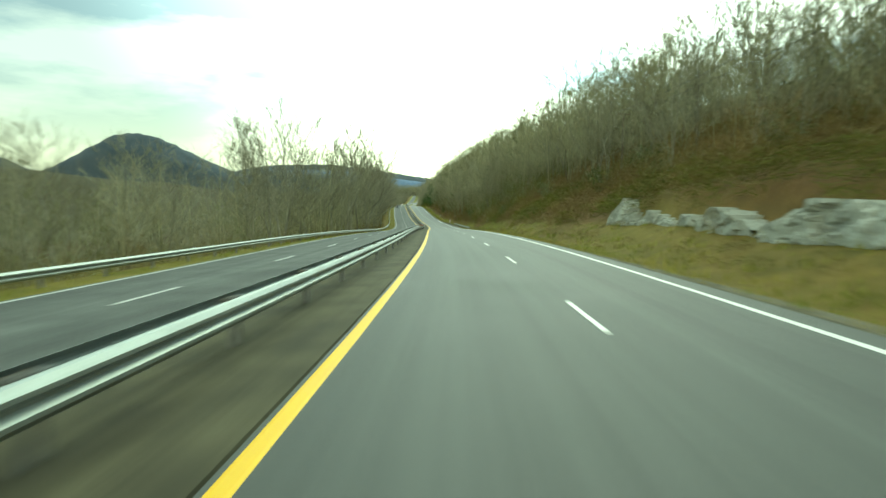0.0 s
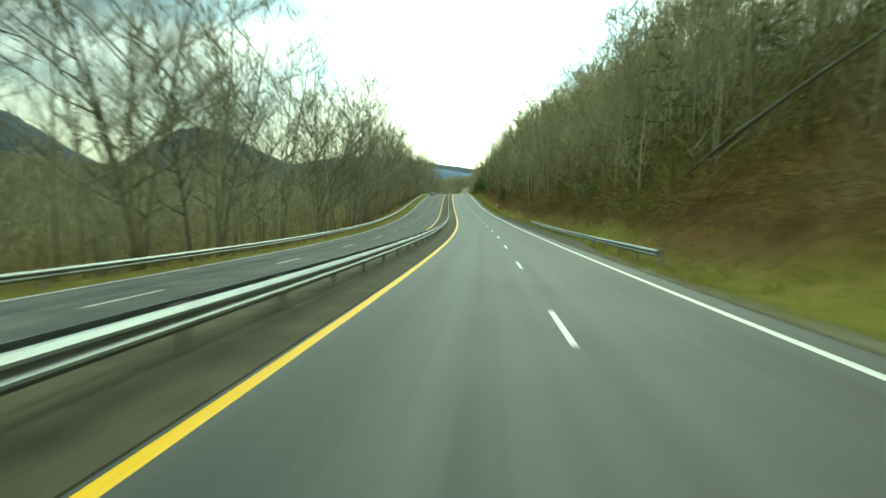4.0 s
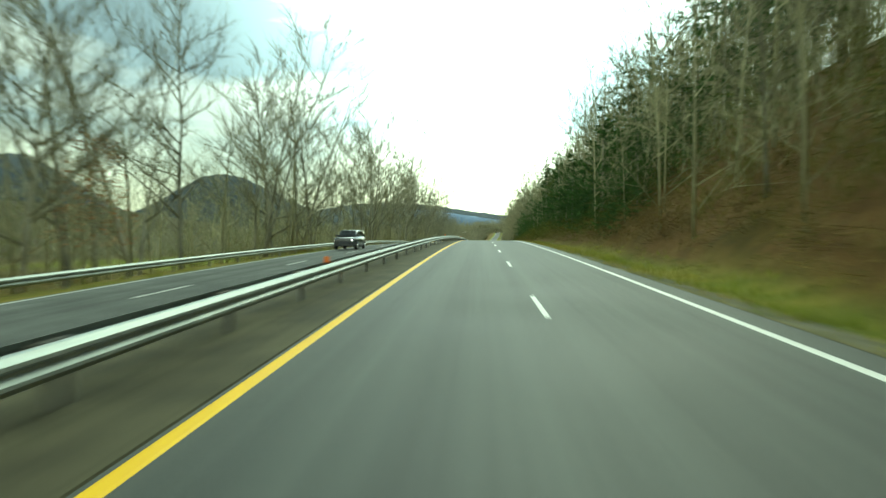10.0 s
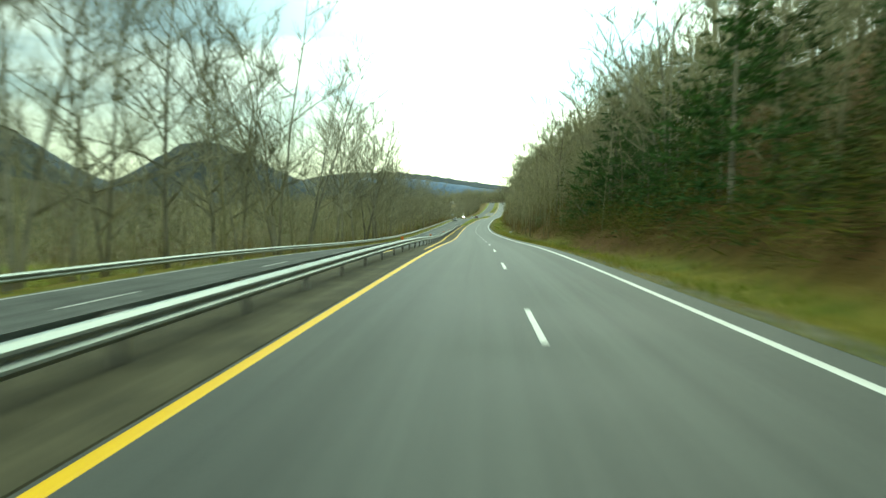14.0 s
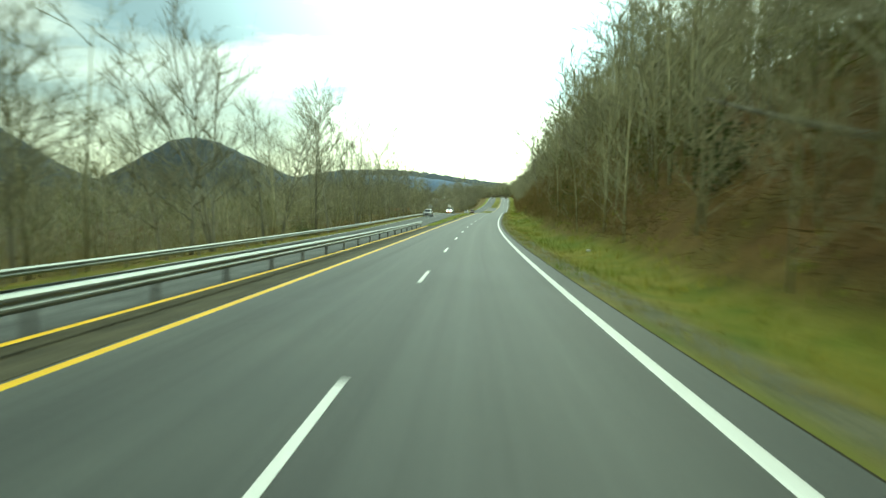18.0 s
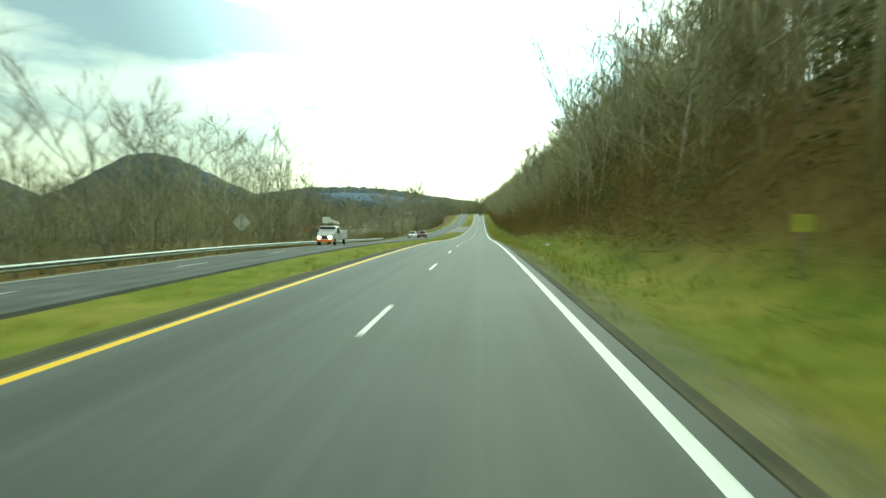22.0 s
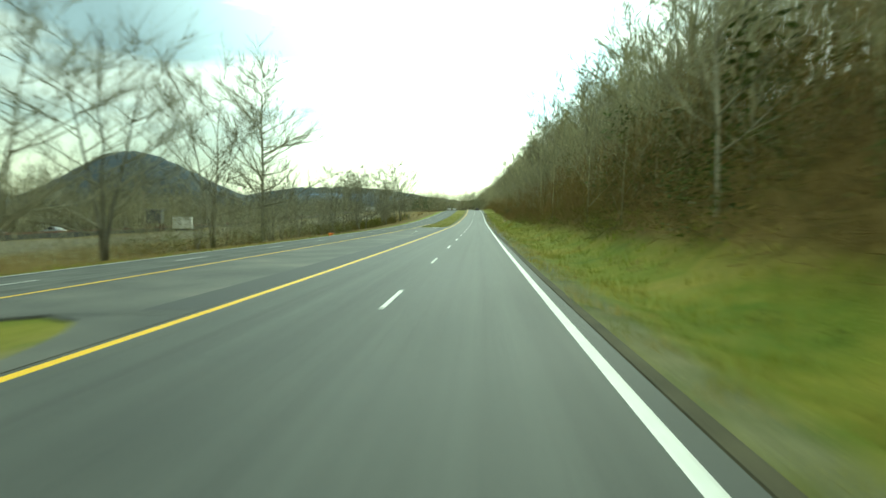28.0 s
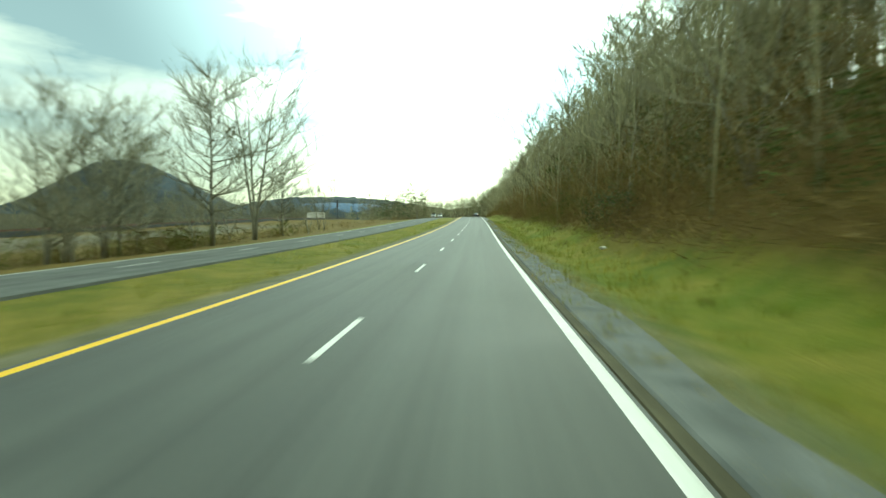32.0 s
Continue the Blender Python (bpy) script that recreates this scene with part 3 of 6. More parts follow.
tagged(new("pavement", strip("pavement", SHOULDER, -150, 1700, lambda s: float(np.interp(s, [540, 640, 930, 960], [8.0, 7.55, 7.55, 7.35])), sh_w, const(-0.012), lambda s: -0.05, thick=0.08)), "narrow dark asphalt shoulder beside the grass", "pavement", kind="structure")

GRAVEL = material("grey_gravel", (0.11, 0.118, 0.112), (0.21, 0.22, 0.21), (0.15, 0.145, 0.11), scale=1.6, fine=45, rough=0.95, bump=0.8)
tagged(new("pavement", strip("pavement", GRAVEL, 935, 1400, lambda s: float(np.interp(s, [935, 985], [7.86, 7.6])), lambda s: float(np.interp(s, [935, 985, 1060], [7.95, 8.4, 8.5])) + 0.12 * math.sin(s * 0.7) + 0.08 * math.sin(s * 1.9), const(-0.03), const(-0.055), thick=0.05, step=1.5)), "loose grey gravel edge beside the asphalt", "pavement", kind="structure")


def line(parent, mat, s0, s1, u, z, w=0.13, name="edge_line", label=""):
    f0, f1 = (lambda s: u(s) - w / 2), (lambda s: u(s) + w / 2)
    zz = lambda s: z(s) + 0.006
    return child(name, strip(name, mat, s0, s1, f0, f1, zz, zz, thick=0.006), parent, None, label)


tagged(new("pavement", strip("pavement", SHOULDER, MEDIAN_END + 3.1, CROSS_A - 0.1, lambda s: float(np.interp(s, [641, 740, 800, 893], [-1.05, -0.8, -0.42, -0.3])), const(-0.2), const(-0.03), const(-0.006), thick=0.1)), "dark asphalt edge strip along the grass median", "pavement", kind="structure")
line(road_ob, YELLOW, -150, 1700, lambda s: float(np.interp(s, [560, 700], [0.0, 0.06])), const(0.0), 0.11, label="solid yellow edge line")
line(road_ob, WHITE, -150, 1700, lambda s: float(np.interp(s, [300, 560, 780, 980], [7.26, 7.18, 7.1, 7.16])), const(0.0), 0.1, label="solid white edge line")
line(road2, WORN, -150, 1700, opp_uu(-OPP), opp_zz(-OPP), 0.1, label="solid white edge line")
for _a, _b in ((-150, 480), (CROSS_A - 6, CROSS_B + 32)):
    line(road2, YELLOW, _a, _b, opp_uu(OPP), opp_zz(OPP), 0.1, label="solid yellow edge line")
line(sh, YELLOW, 470, MEDIAN_END, lambda s: float(np.interp(s, [470, 530], [-0.4, -1.72])), lambda s: -0.02 * 1.72, 0.1, label="thin second yellow line")


def bar(name, w, l, h, mat):
    bm = box(bmesh.new(), -w / 2, w / 2, 0, l, 0, h)
    return bm_mesh(bm, name, mat)


dash_me = bar("lane_dash", 0.11, 3.05, 0.008, WHITE)
dash_me2 = bar("lane_dash", 0.13, 3.05, 0.008, WORN)
s = DASH - 12.19 * 3
while s < 1500:
    g, h = climb(s + 1.5), heading(s + 1.5)
    child("lane_dash", dash_me, road_ob, Matrix.Translation(spot(s, float(np.interp(s, [480, 580], [3.85, 3.5])), 0.002)) @ Euler((math.atan(g), 0, h)).to_matrix().to_4x4())
    so = s + 4.0
    ho = h - (float(opp_u(so + 2)) - float(opp_u(so))) / 2
    child("lane_dash", dash_me2, road2, Matrix.Translation(spot(so, float(opp_u(so)), float(opp_z(so)) + 0.002)) @ Euler((math.atan(g), math.atan(-FALL), ho)).to_matrix().to_4x4())
    s += 12.19


# ---------- guardrails ----------
SEG = 3.81


def beam_mesh(length):
    """W-beam facing +x, from y = 0 to length, top at z = 0.36 over its lower edge"""
    prof = [(0.0, 0.0), (0.03, 0.015), (0.083, 0.075), (0.083, 0.115), (0.012, 0.165), (0.012, 0.195), (0.083, 0.245), (0.083, 0.285), (0.03, 0.345), (0.0, 0.36)]
    back = [(x - 0.006, z) for x, z in prof][::-1]
    ring = prof + back
    n = len(ring)
    vs = [(x, 0.0, z) for x, z in ring] + [(x, length, z) for x, z in ring]
    fs = [(i, (i + 1) % n, n + (i + 1) % n, n + i) for i in range(n)]
    return vs, fs


_v, _f = beam_mesh(SEG + 0.03)
BEAM = mesh("beam", _v, _f, STEEL)
BEAM_BACK = mesh("beam", [(-x, y, z) for x, y, z in _v], [f[::-1] for f in _f], STEEL)
_p = box(bmesh.new(), -0.055, 0.055, -0.05, 0.05, -0.6, 0.70, 0.008)
POST = bm_mesh(_p, "post", STEEL_DULL)
_p = box(bmesh.new(), -0.05, 0.05, -0.075, 0.075, 0.36, 0.68, 0.01)
BLOCK = bm_mesh(_p, "block", POST_WOOD)


def guardrail(label, s0, s1, u, base, faces=(1,), flare=0.0):
    """faces: +1 shows its beam to the right, -1 to the left"""
    root = tagged(new("guardrail"), label, "guardrail")
    root.location = spot(s0, u(s0), base(s0))
    inv = Matrix.Translation(-root.location)
    n = int(round((s1 - s0) / SEG))
    for i in range(n + 1):
        s = s0 + i * SEG
        p0, p1 = spot(s, u(s), base(s)), spot(s + SEG, u(s + SEG), base(s + SEG))
        d = p1 - p0
        m = inv @ Matrix.Translation(p0) @ Euler((math.atan2(d.z, d.xy.length), 0, math.atan2(-d.x, d.y))).to_matrix().to_4x4()
        child("post", POST, root, m)
        for f in faces:
            child("block", BLOCK, root, m @ Matrix.Translation((f * 0.105, 0, 0)))
            if i < n:
                child("beam", BEAM if f > 0 else BEAM_BACK, root, m @ Matrix.Translation((f * 0.155, 0, 0.36)))
    # rounded end shoe
    for s, sg in ((s0, 1), (s1 - 0.0, -1)):
        for f in faces:
            vs, fs = [], []
            for k in range(9):
                a = math.pi * k / 8
                for z in (0.36, 0.72):
                    vs.append((f * (0.155 + 0.08) + f * -0.12 * (1 - math.cos(a)), -sg * 0.16 * math.sin(a), z))
            for k in range(8):
                fs.append((2 * k, 2 * k + 1, 2 * k + 3, 2 * k + 2))
            me = mesh("end_shoe", vs, fs, STEEL_DULL)
            e = n * SEG + s0 if sg < 0 else s0
            child("end_shoe", me, root, inv @ Matrix.Translation(spot(e, u(e), base(e))) @ Euler((0, 0, heading(e))).to_matrix().to_4x4())
    return root


med_base = lambda s: float(np.interp(s, [0, 470, 545], [-0.06, -0.06, -0.16]))
guardrail("double-sided galvanised steel guardrail along the median", MEDIAN_END - 180 * SEG, MEDIAN_END - 90 * SEG, lambda s: RAIL_U(s) - 0.18, med_base, (1, -1))
guardrail("double-sided galvanised steel guardrail along the median", MEDIAN_END - 90 * SEG, MEDIAN_END, lambda s: RAIL_U(s) - 0.18, med_base, (1, -1))
left_u = lambda s: float(opp_u(s)) - OPP - 2.9
left_b = lambda s: float(ground_z(s, left_u(s))) + 0.0
guardrail("long galvanised steel guardrail below the trees", LEFT_RAIL_END - 230 * SEG, LEFT_RAIL_END - 115 * SEG, left_u, left_b, (1,))
guardrail("long galvanised steel guardrail below the trees", LEFT_RAIL_END - 115 * SEG, LEFT_RAIL_END, left_u, left_b, (1,))
guardrail("short galvanised steel guardrail on the verge", 150, 202, const(10.6), lambda s: float(ground_z(s, 10.6)) + 0.06, (-1,))
# ---------- mountains ----------
def mountain(name, label, mat, cx, cy, base, peaks, w, d, turn, nx=90, ny=26, rough=6.0):
    """A heightfield w wide and d deep round (cx, cy); peaks: (x, y, height, spread left, spread right, spread y)"""
    vs, fs = [], []
    for j in range(ny):
        for i in range(nx):
            x, y = (i / (nx - 1) - 0.5) * w, (j / (ny - 1) - 0.5) * d
            h = 0.0
            for px, py, ph, sl, sr, sy in peaks:
                sx = sl if x < px else sr
                e = ((x - px) / sx) ** 2 + ((y - py) / sy) ** 2
                h = max(h, ph / (1 + e) ** 1.6)
            rim = min(1, 4 * (0.5 - abs(j / (ny - 1) - 0.5)))
            h = h * rim + (rough * noise.noise(Vector((x * 0.02, y * 0.02, 1.7))) + rough * 0.6 * noise.noise(Vector((x * 0.07, y * 0.07, 4.1)))) * rim * min(1, h / 40)
            vs.append((x, y, h - 25 * (1 - rim)))
    for j in range(ny - 1):
        for i in range(nx - 1):
            fs.append((j * nx + i, j * nx + i + 1, (j + 1) * nx + i + 1, (j + 1) * nx + i))
    ob = new(name, mesh(name, vs, fs, mat, True))
    ob.matrix_basis = Matrix.Translation((cx, cy, base)) @ Euler((0, 0, turn)).to_matrix().to_4x4()
    return tagged(ob, label, "mountain", kind="structure")


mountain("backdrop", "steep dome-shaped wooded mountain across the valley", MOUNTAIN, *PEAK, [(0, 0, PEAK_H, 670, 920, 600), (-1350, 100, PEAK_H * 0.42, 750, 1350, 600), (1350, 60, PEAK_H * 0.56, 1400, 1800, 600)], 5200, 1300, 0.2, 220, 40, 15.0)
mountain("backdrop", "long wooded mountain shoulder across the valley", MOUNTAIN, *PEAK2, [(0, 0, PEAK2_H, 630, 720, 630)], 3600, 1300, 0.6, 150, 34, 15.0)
mountain("backdrop", "long low ridge on the horizon, coloured haze-blue", RIDGE, -300, 4650, -30, [(-900, 0, 245, 1500, 1500, 500), (500, 0, 150, 1500, 900, 500)], 5200, 500, 0.0, 110, 10, 5.0)


# ---------- trees ----------
def sliver(soup, p, q, w, rng):
    """a thin three-cornered twig from p to q"""
    d = (q - p)
    a = d.orthogonal().normalized() if d.length > 1e-6 else Vector((1, 0, 0))
    a.rotate(Matrix.Rotation(rng.random() * 6.28, 3, d.normalized()))
    soup.add((p + a * w, p - a * w, q), ((0, 1, 2),))


def grow(rng, H, spread=0.32, first=0.3, limbs=11, subs=6, twigs=7, lean=0.05, thick=0.0085, droop=0.0, forks=1, fat=0.005, rise=0.0, rounded=False):
    """trunk and crown of a bare broad-leaved tree of height H"""
    trunk, crown = Soup(), Soup()
    stems = []
    for k in range(forks):
        a = rng.random() * 6.28
        ln = lean + (0.16 if forks > 1 else 0)
        path, x = [], Vector((0, 0, -0.3))
        bend = Vector((math.cos(a), math.sin(a), 0)) * ln
        for i in range(8):
            t = i / 7
            path.append(Vector((bend.x * H * t ** 1.3 + rng.uniform(-1, 1) * 0.012 * H * t, bend.y * H * t ** 1.3 + rng.uniform(-1, 1) * 0.012 * H * t, -0.3 + t * H * 0.93)))
        r0 = thick * H * (1 if forks == 1 else 0.75)
        rad = [r0 * (1.45 if i == 0 else 1) * (1 - 0.93 * (i / 7) ** 0.9) + 0.008 for i in range(8)]
        trunk.add(*tube(path, rad, 7))
        stems.append((path, rad))
    for path, rad in stems:
        for k in range(limbs // forks):
            t = first + (1 - first) * ((k + rng.random()) / (limbs // forks)) ** 0.9
            i = min(int(t * 7), 6)
            f = t * 7 - i
            p = path[i].lerp(path[i + 1], f)
            az, up = rng.random() * 6.28, rng.uniform(0.25, 0.8) + 0.35 * t + rise
            v = (t - first) / (1 - first)
            L = H * spread * (0.42 + 0.66 * math.sin(math.pi * (0.34 + 0.6 * v)) if rounded else 1.15 - 0.75 * v) * rng.uniform(0.7, 1.15)
            d = Vector((math.cos(az), math.sin(az), up)).normalized()
            r = rad[i] * 0.5 + 0.006
            pts = [p]
            for j in range(4):
                d = (d + Vector((rng.uniform(-1, 1), rng.uniform(-1, 1), rng.uniform(-0.35, 0.8) - droop)) * 0.26).normalized()
                pts.append(pts[-1] + d * L / 4)
            crown.add(*tube(pts, [r * (1 - j / 4.6) + 0.004 for j in range(5)], 4))
            for m in range(subs):
                tt = rng.uniform(0.2, 1.0) * 4
                ii = min(int(tt), 3)
                b = pts[ii].lerp(pts[ii + 1], tt - ii)
                e = (d + Vector((rng.uniform(-1, 1), rng.uniform(-1, 1), rng.uniform(-0.35, 0.9) - droop)) * 1.0).normalized()
                l2 = L * rng.uniform(0.22, 0.55)
                q0, q1 = b + e * l2 * 0.5 + Vector((0, 0, 0.05 * l2)), b + e * l2 + Vector((rng.uniform(-1, 1), rng.uniform(-1, 1), 0.5)) * l2 * 0.18
                sliver(crown, b, q0 + (q1 - q0) * 0.3, r * 0.34 + 0.006, rng)
                sliver(crown, b.lerp(q0, 0.6), q1, r * 0.24 + 0.006, rng)
                for w in range(twigs):
                    c = b.lerp(q0, rng.random()) if w % 2 else q0.lerp(q1, rng.random())
                    g = (e + Vector((rng.uniform(-1, 1), rng.uniform(-1, 1), rng.uniform(-0.4, 0.9) - droop)) * 0.55).normalized()
                    sliver(crown, c, c + g * l2 * rng.uniform(0.35, 1.0), fat + 0.00025 * H, rng)
    return trunk, crown


def grow_pine(rng, H, first=0.35, broad=0.2, whorls=13, dense=6):
    trunk, crown = Soup(), Soup()
    path = [Vector((rng.uniform(-1, 1) * 0.01 * H * i / 6, rng.uniform(-1, 1) * 0.01 * H * i / 6, -0.3 + H * i / 6)) for i in range(7)]
    trunk.add(*tube(path, [0.0125 * H * (1 - 0.9 * i / 6) + 0.01 for i in range(7)], 7))
    for k in range(whorls):
        t = first + (1 - first) * (k + 0.5 * rng.random()) / whorls
        z = t * H
        reach = H * broad * (1 - ((t - first) / (1 - first)) ** 1.5 * 0.85) * rng.uniform(0.75, 1.15)
        for b in range(rng.randint(4, 6)):
            if rng.random() < 0.14:
                continue
            az = rng.random() * 6.28
            d = Vector((math.cos(az), math.sin(az), rng.uniform(-0.08, 0.35)))
            p0, p1 = Vector((0, 0, z)), Vector((0, 0, z)) + d * reach
            sliver(crown, p0, p1, 0.04, rng)
            for c in range(dense):
                q = p0.lerp(p1, 0.3 + 0.72 * (c + rng.random()) / dense)
                q += Vector((rng.uniform(-1, 1), rng.uniform(-1, 1), rng.uniform(-0.25, 0.4))) * reach * 0.12
                sz = reach * rng.uniform(0.12, 0.22) + 0.12
                for m in range(5):
                    g = Vector((rng.uniform(-1, 1), rng.uniform(-1, 1), rng.uniform(-0.3, 0.9))).normalized() + d * 0.4
                    sliver(crown, q, q + g * sz, 0.065 * sz + 0.03, rng)
    return trunk, crown


def grow_bush(rng, H, n=26, leafy=0, w=0.012):
    """canes and twigs, with small leaves where leafy"""
    stems, leaves = Soup(), Soup()
    for k in range(n):
        a, r = rng.random() * 6.28, rng.random() * H * 0.3
        p = Vector((math.cos(a) * r, math.sin(a) * r, -0.1))
        d = Vector((rng.uniform(-0.6, 0.6), rng.uniform(-0.6, 0.6), 1)).normalized()
        L = H * rng.uniform(0.5, 1.1)
        q = p + d * L * 0.5
        e = q + (d + Vector((rng.uniform(-0.5, 0.5), rng.uniform(-0.5, 0.5), 0.1))).normalized() * L * 0.5
        sliver(stems, p, e, w, rng)
        for m in range(4):
            b = q.lerp(e, rng.random())
            g = (d + Vector((rng.uniform(-1, 1), rng.uniform(-1, 1), rng.uniform(-0.3, 0.6)))).normalized()
            sliver(stems, b, b + g * L * 0.3, w * 0.8, rng)
        for m in range(leafy):
            b = p.lerp(e, rng.uniform(0.15, 1.0)) + Vector((rng.uniform(-1, 1), rng.uniform(-1, 1), rng.uniform(-1, 1))) * 0.16 * H
            g = Vector((rng.uniform(-1, 1), rng.uniform(-1, 1), rng.uniform(-0.4, 0.8))).normalized()
            x = g.orthogonal().normalized() * 0.035 * H ** 0.5
            l_ = g * 0.12 * H ** 0.5
            leaves.add((b - x * 0.3, b + l_ * 0.5 + x, b + l_, b + l_ * 0.5 - x), ((0, 1, 2, 3),))
    return stems, leaves


def soup_mesh(sp, name, mat):
    v, t = sp.tris()
    return fast_mesh(name, v, t, mat)


rng = random.Random(7)
BARE = []
for i, (H, spread, first, limbs, subs, tw, forks) in enumerate([(19, 0.3, 0.2, 27, 9, 10, 1), (17, 0.34, 0.16, 28, 9, 10, 2), (22, 0.26, 0.24, 29, 9, 10, 1), (15, 0.36, 0.16, 25, 9, 10, 1), (20, 0.3, 0.25, 28, 9, 10, 2), (13, 0.32, 0.14, 27, 9, 10, 3)]):
    a, b = grow(random.Random(20 + i), H, spread, first, limbs, subs, tw, 0.05 + 0.03 * (i % 3), 0.0075, forks=forks, fat=0.004)
    BARE.append((H, soup_mesh(a, "trunk", BARK), soup_mesh(b, "crown", TWIG)))
BIG = []
for i, (H, spread, forks) in enumerate([(20, 0.33, 1), (18, 0.4, 2), (16, 0.42, 3)]):
    a, b = grow(random.Random(60 + i), H, spread, 0.2 if forks == 1 else 0.14, 46 if forks == 1 else 33, 10, 16, 0.02, 0.0125, forks=forks, fat=0.004, rise=-0.38 if forks == 1 else -0.1, rounded=True)
    BIG.append((H, soup_mesh(a, "trunk", BARK), soup_mesh(b, "crown", TWIG)))
PINES = []
for i, (H, first, broad) in enumerate([(20, 0.45, 0.17), (16, 0.3, 0.2), (23, 0.55, 0.15), (9, 0.06, 0.26)]):
    a, b = grow_pine(random.Random(40 + i), H, first, broad, 14, 5)
    PINES.append((H, soup_mesh(a, "trunk", BARK), soup_mesh(b, "crown", PINE)))
RUSTY = []
for i in range(2):
    a, b = grow(random.Random(80 + i), 11, 0.3, 0.25, 10, 5, 5, 0.05)
    r = random.Random(90 + i)
    lv = Soup()
    for k in range(650):
        z = r.uniform(0.3, 0.95) * 11
        rr = 3.2 * math.sqrt(r.random()) * (1.2 - z / 14)
        t = r.random() * 6.28
        p = Vector((rr * math.cos(t), rr * math.sin(t), z))
        g = Vector((r.uniform(-1, 1), r.uniform(-1, 1), r.uniform(-1, 0.4))).normalized()
        x = g.orthogonal().normalized() * 0.07
        lv.add((p, p + g * 0.1 + x, p + g * 0.22, p + g * 0.1 - x), ((0, 1, 2, 3),))
    RUSTY.append((11, soup_mesh(a, "trunk", BARK), soup_mesh(b, "branchwork", TWIG), soup_mesh(lv, "crown", RUST_LEAF)))
SHRUBS = []
for i in range(3):
    a, b = grow_bush(random.Random(50 + i), 3.0, 34, 22)
    SHRUBS.append((3.0, soup_mesh(a, "woody_base", TWIG), soup_mesh(b, "crown", CEDAR)))


def tree(kinds, k, s, u, height, label, name="tree", group="", tilt=0.0):
    H, *ms = kinds[k % len(kinds)]
    root = tagged(new(name), label, {"tree": "tree", "pine": "pine"}.get(name, "shrub"), group)
    f = height / H
    root.matrix_basis = Matrix.Translation(on_ground(s, u, -0.12)) @ Euler((tilt * math.cos(k * 2.1), tilt * math.sin(k * 2.1), k * 2.399)).to_matrix().to_4x4()
    root.scale = (f * (0.9 + 0.2 * ((k * 37) % 10) / 10), f * (0.9 + 0.2 * ((k * 53) % 10) / 10), f)
    for m in ms:
        child(m.name.split(".")[0], m, root)
    return root


L_BARE = "tall leafless broad-leaved tree on the low river bank"
L_BARE_R = "tall leafless broad-leaved tree on the steep bank"
L_PINE = "dark green pine with a bare lower trunk"
k = 0
# row of trees below the left-hand rail, thick to begin with, open towards the end
s = -40.0
while s < 800:
    k += 1
    dens = np.interp(s, [-40, 60, 420, 640, 700, 800], [5.8, 5.6, 6.2, 6.6, 7.4, 9.0])
    near = left_u(s) - rng.uniform(2.5, 9)
    tree(BARE, k, s, near, rng.uniform(17, 25) * float(np.interp(s, [-40, 38, 62, 95, 150, 520, 600, 690, 800], [0.42, 0.45, 0.68, 0.95, 1.18, 1.18, 0.95, 0.72, 0.6])), L_BARE, group="trees along the river bank", tilt=0.06)
    s += dens * rng.uniform(0.5, 1.5)
# wood edge on the right
s = -10.0
while s < 1240:
    k += 1
    u = 15.5 + rng.uniform(0, 7) + float(np.interp(s, [0, 60, 140, 180], [22, 14, 6, 0]))
    pine = (355 < s < 480 and rng.random() < 0.6) or (s < 640 and rng.random() < 0.07)
    if pine:
        tree(PINES, k, s, u, rng.uniform(11, 20), L_PINE, "pine", "pines on the bank")
    else:
        tree(BARE, k, s, u, rng.uniform(13, 21), L_BARE_R, "tree", "trees at the wood edge", 0.1)
    s += rng.uniform(11, 19.0)
for i in range(46):
    s = rng.uniform(366, 505)
    tree(PINES, (1, 3, 3)[i % 3], s, 14.0 + abs(rng.gauss(0, 3.5)), rng.uniform(5, 13), "bushy dark green pine with branches to the ground", "pine", "young pines on the bank")
for i, (s, u) in enumerate([(188, 29), (205, 44), (214, 40), (226, 46), (183, 30), (240, 42), (172, 27), (260, 40), (150, 52), (160, 34), (338, 24), (346, 30), (355, 22), (362, 27), (372, 25), (380, 33), (390, 24), (350, 38)]):
    tree(PINES, i % 3, s, u, (19 if i == 0 else 9 if s < 300 else 15) + (i * 5) % 6, L_PINE, "pine", "pines on the bank")
# single trees of the open stretch
for i, (s, u, h) in enumerate([(964, -24.5, 25), (948.5, -24.0, 18.5), (1082, -22, 21), (1072, -22.5, 18.5), (1027, -23, 15), (1022, -24, 13), (1017, -23, 12), (1050, -23, 11), (1055, -22.5, 12), (1059, -24, 11.5), (1066, -27, 11), (995, -23, 12.5),
                               (1004, -23, 11), (1009, -24, 12.5), (1035, -26, 14), (988, -23, 8), (870, -30, 8.5), (880, -27, 9.5), (857, -24, 16.5), (885, -24, 16), (910, -25, 18), (1100, -25, 12), (1120, -24, 10), (1262, -20, 17), (925, -46, 15), (918, -22, 17), (927, -21.5, 16), (875, -23, 13)]):
    tree(BIG if h > 10.6 else BARE, i, s, u, h, "lone leafless tree with spreading limbs beside the road" if h > 16 else "slender leafless tree beside the road", group="trees of the open stretch")
slope_rng = random.Random(19)
for i in range(16):
    s = slope_rng.uniform(28, 110)
    tree(BARE, 200 + i, s, slope_rng.uniform(27, 42), slope_rng.uniform(13, 19), L_BARE_R, "tree", "trees at the wood edge", 0.06)
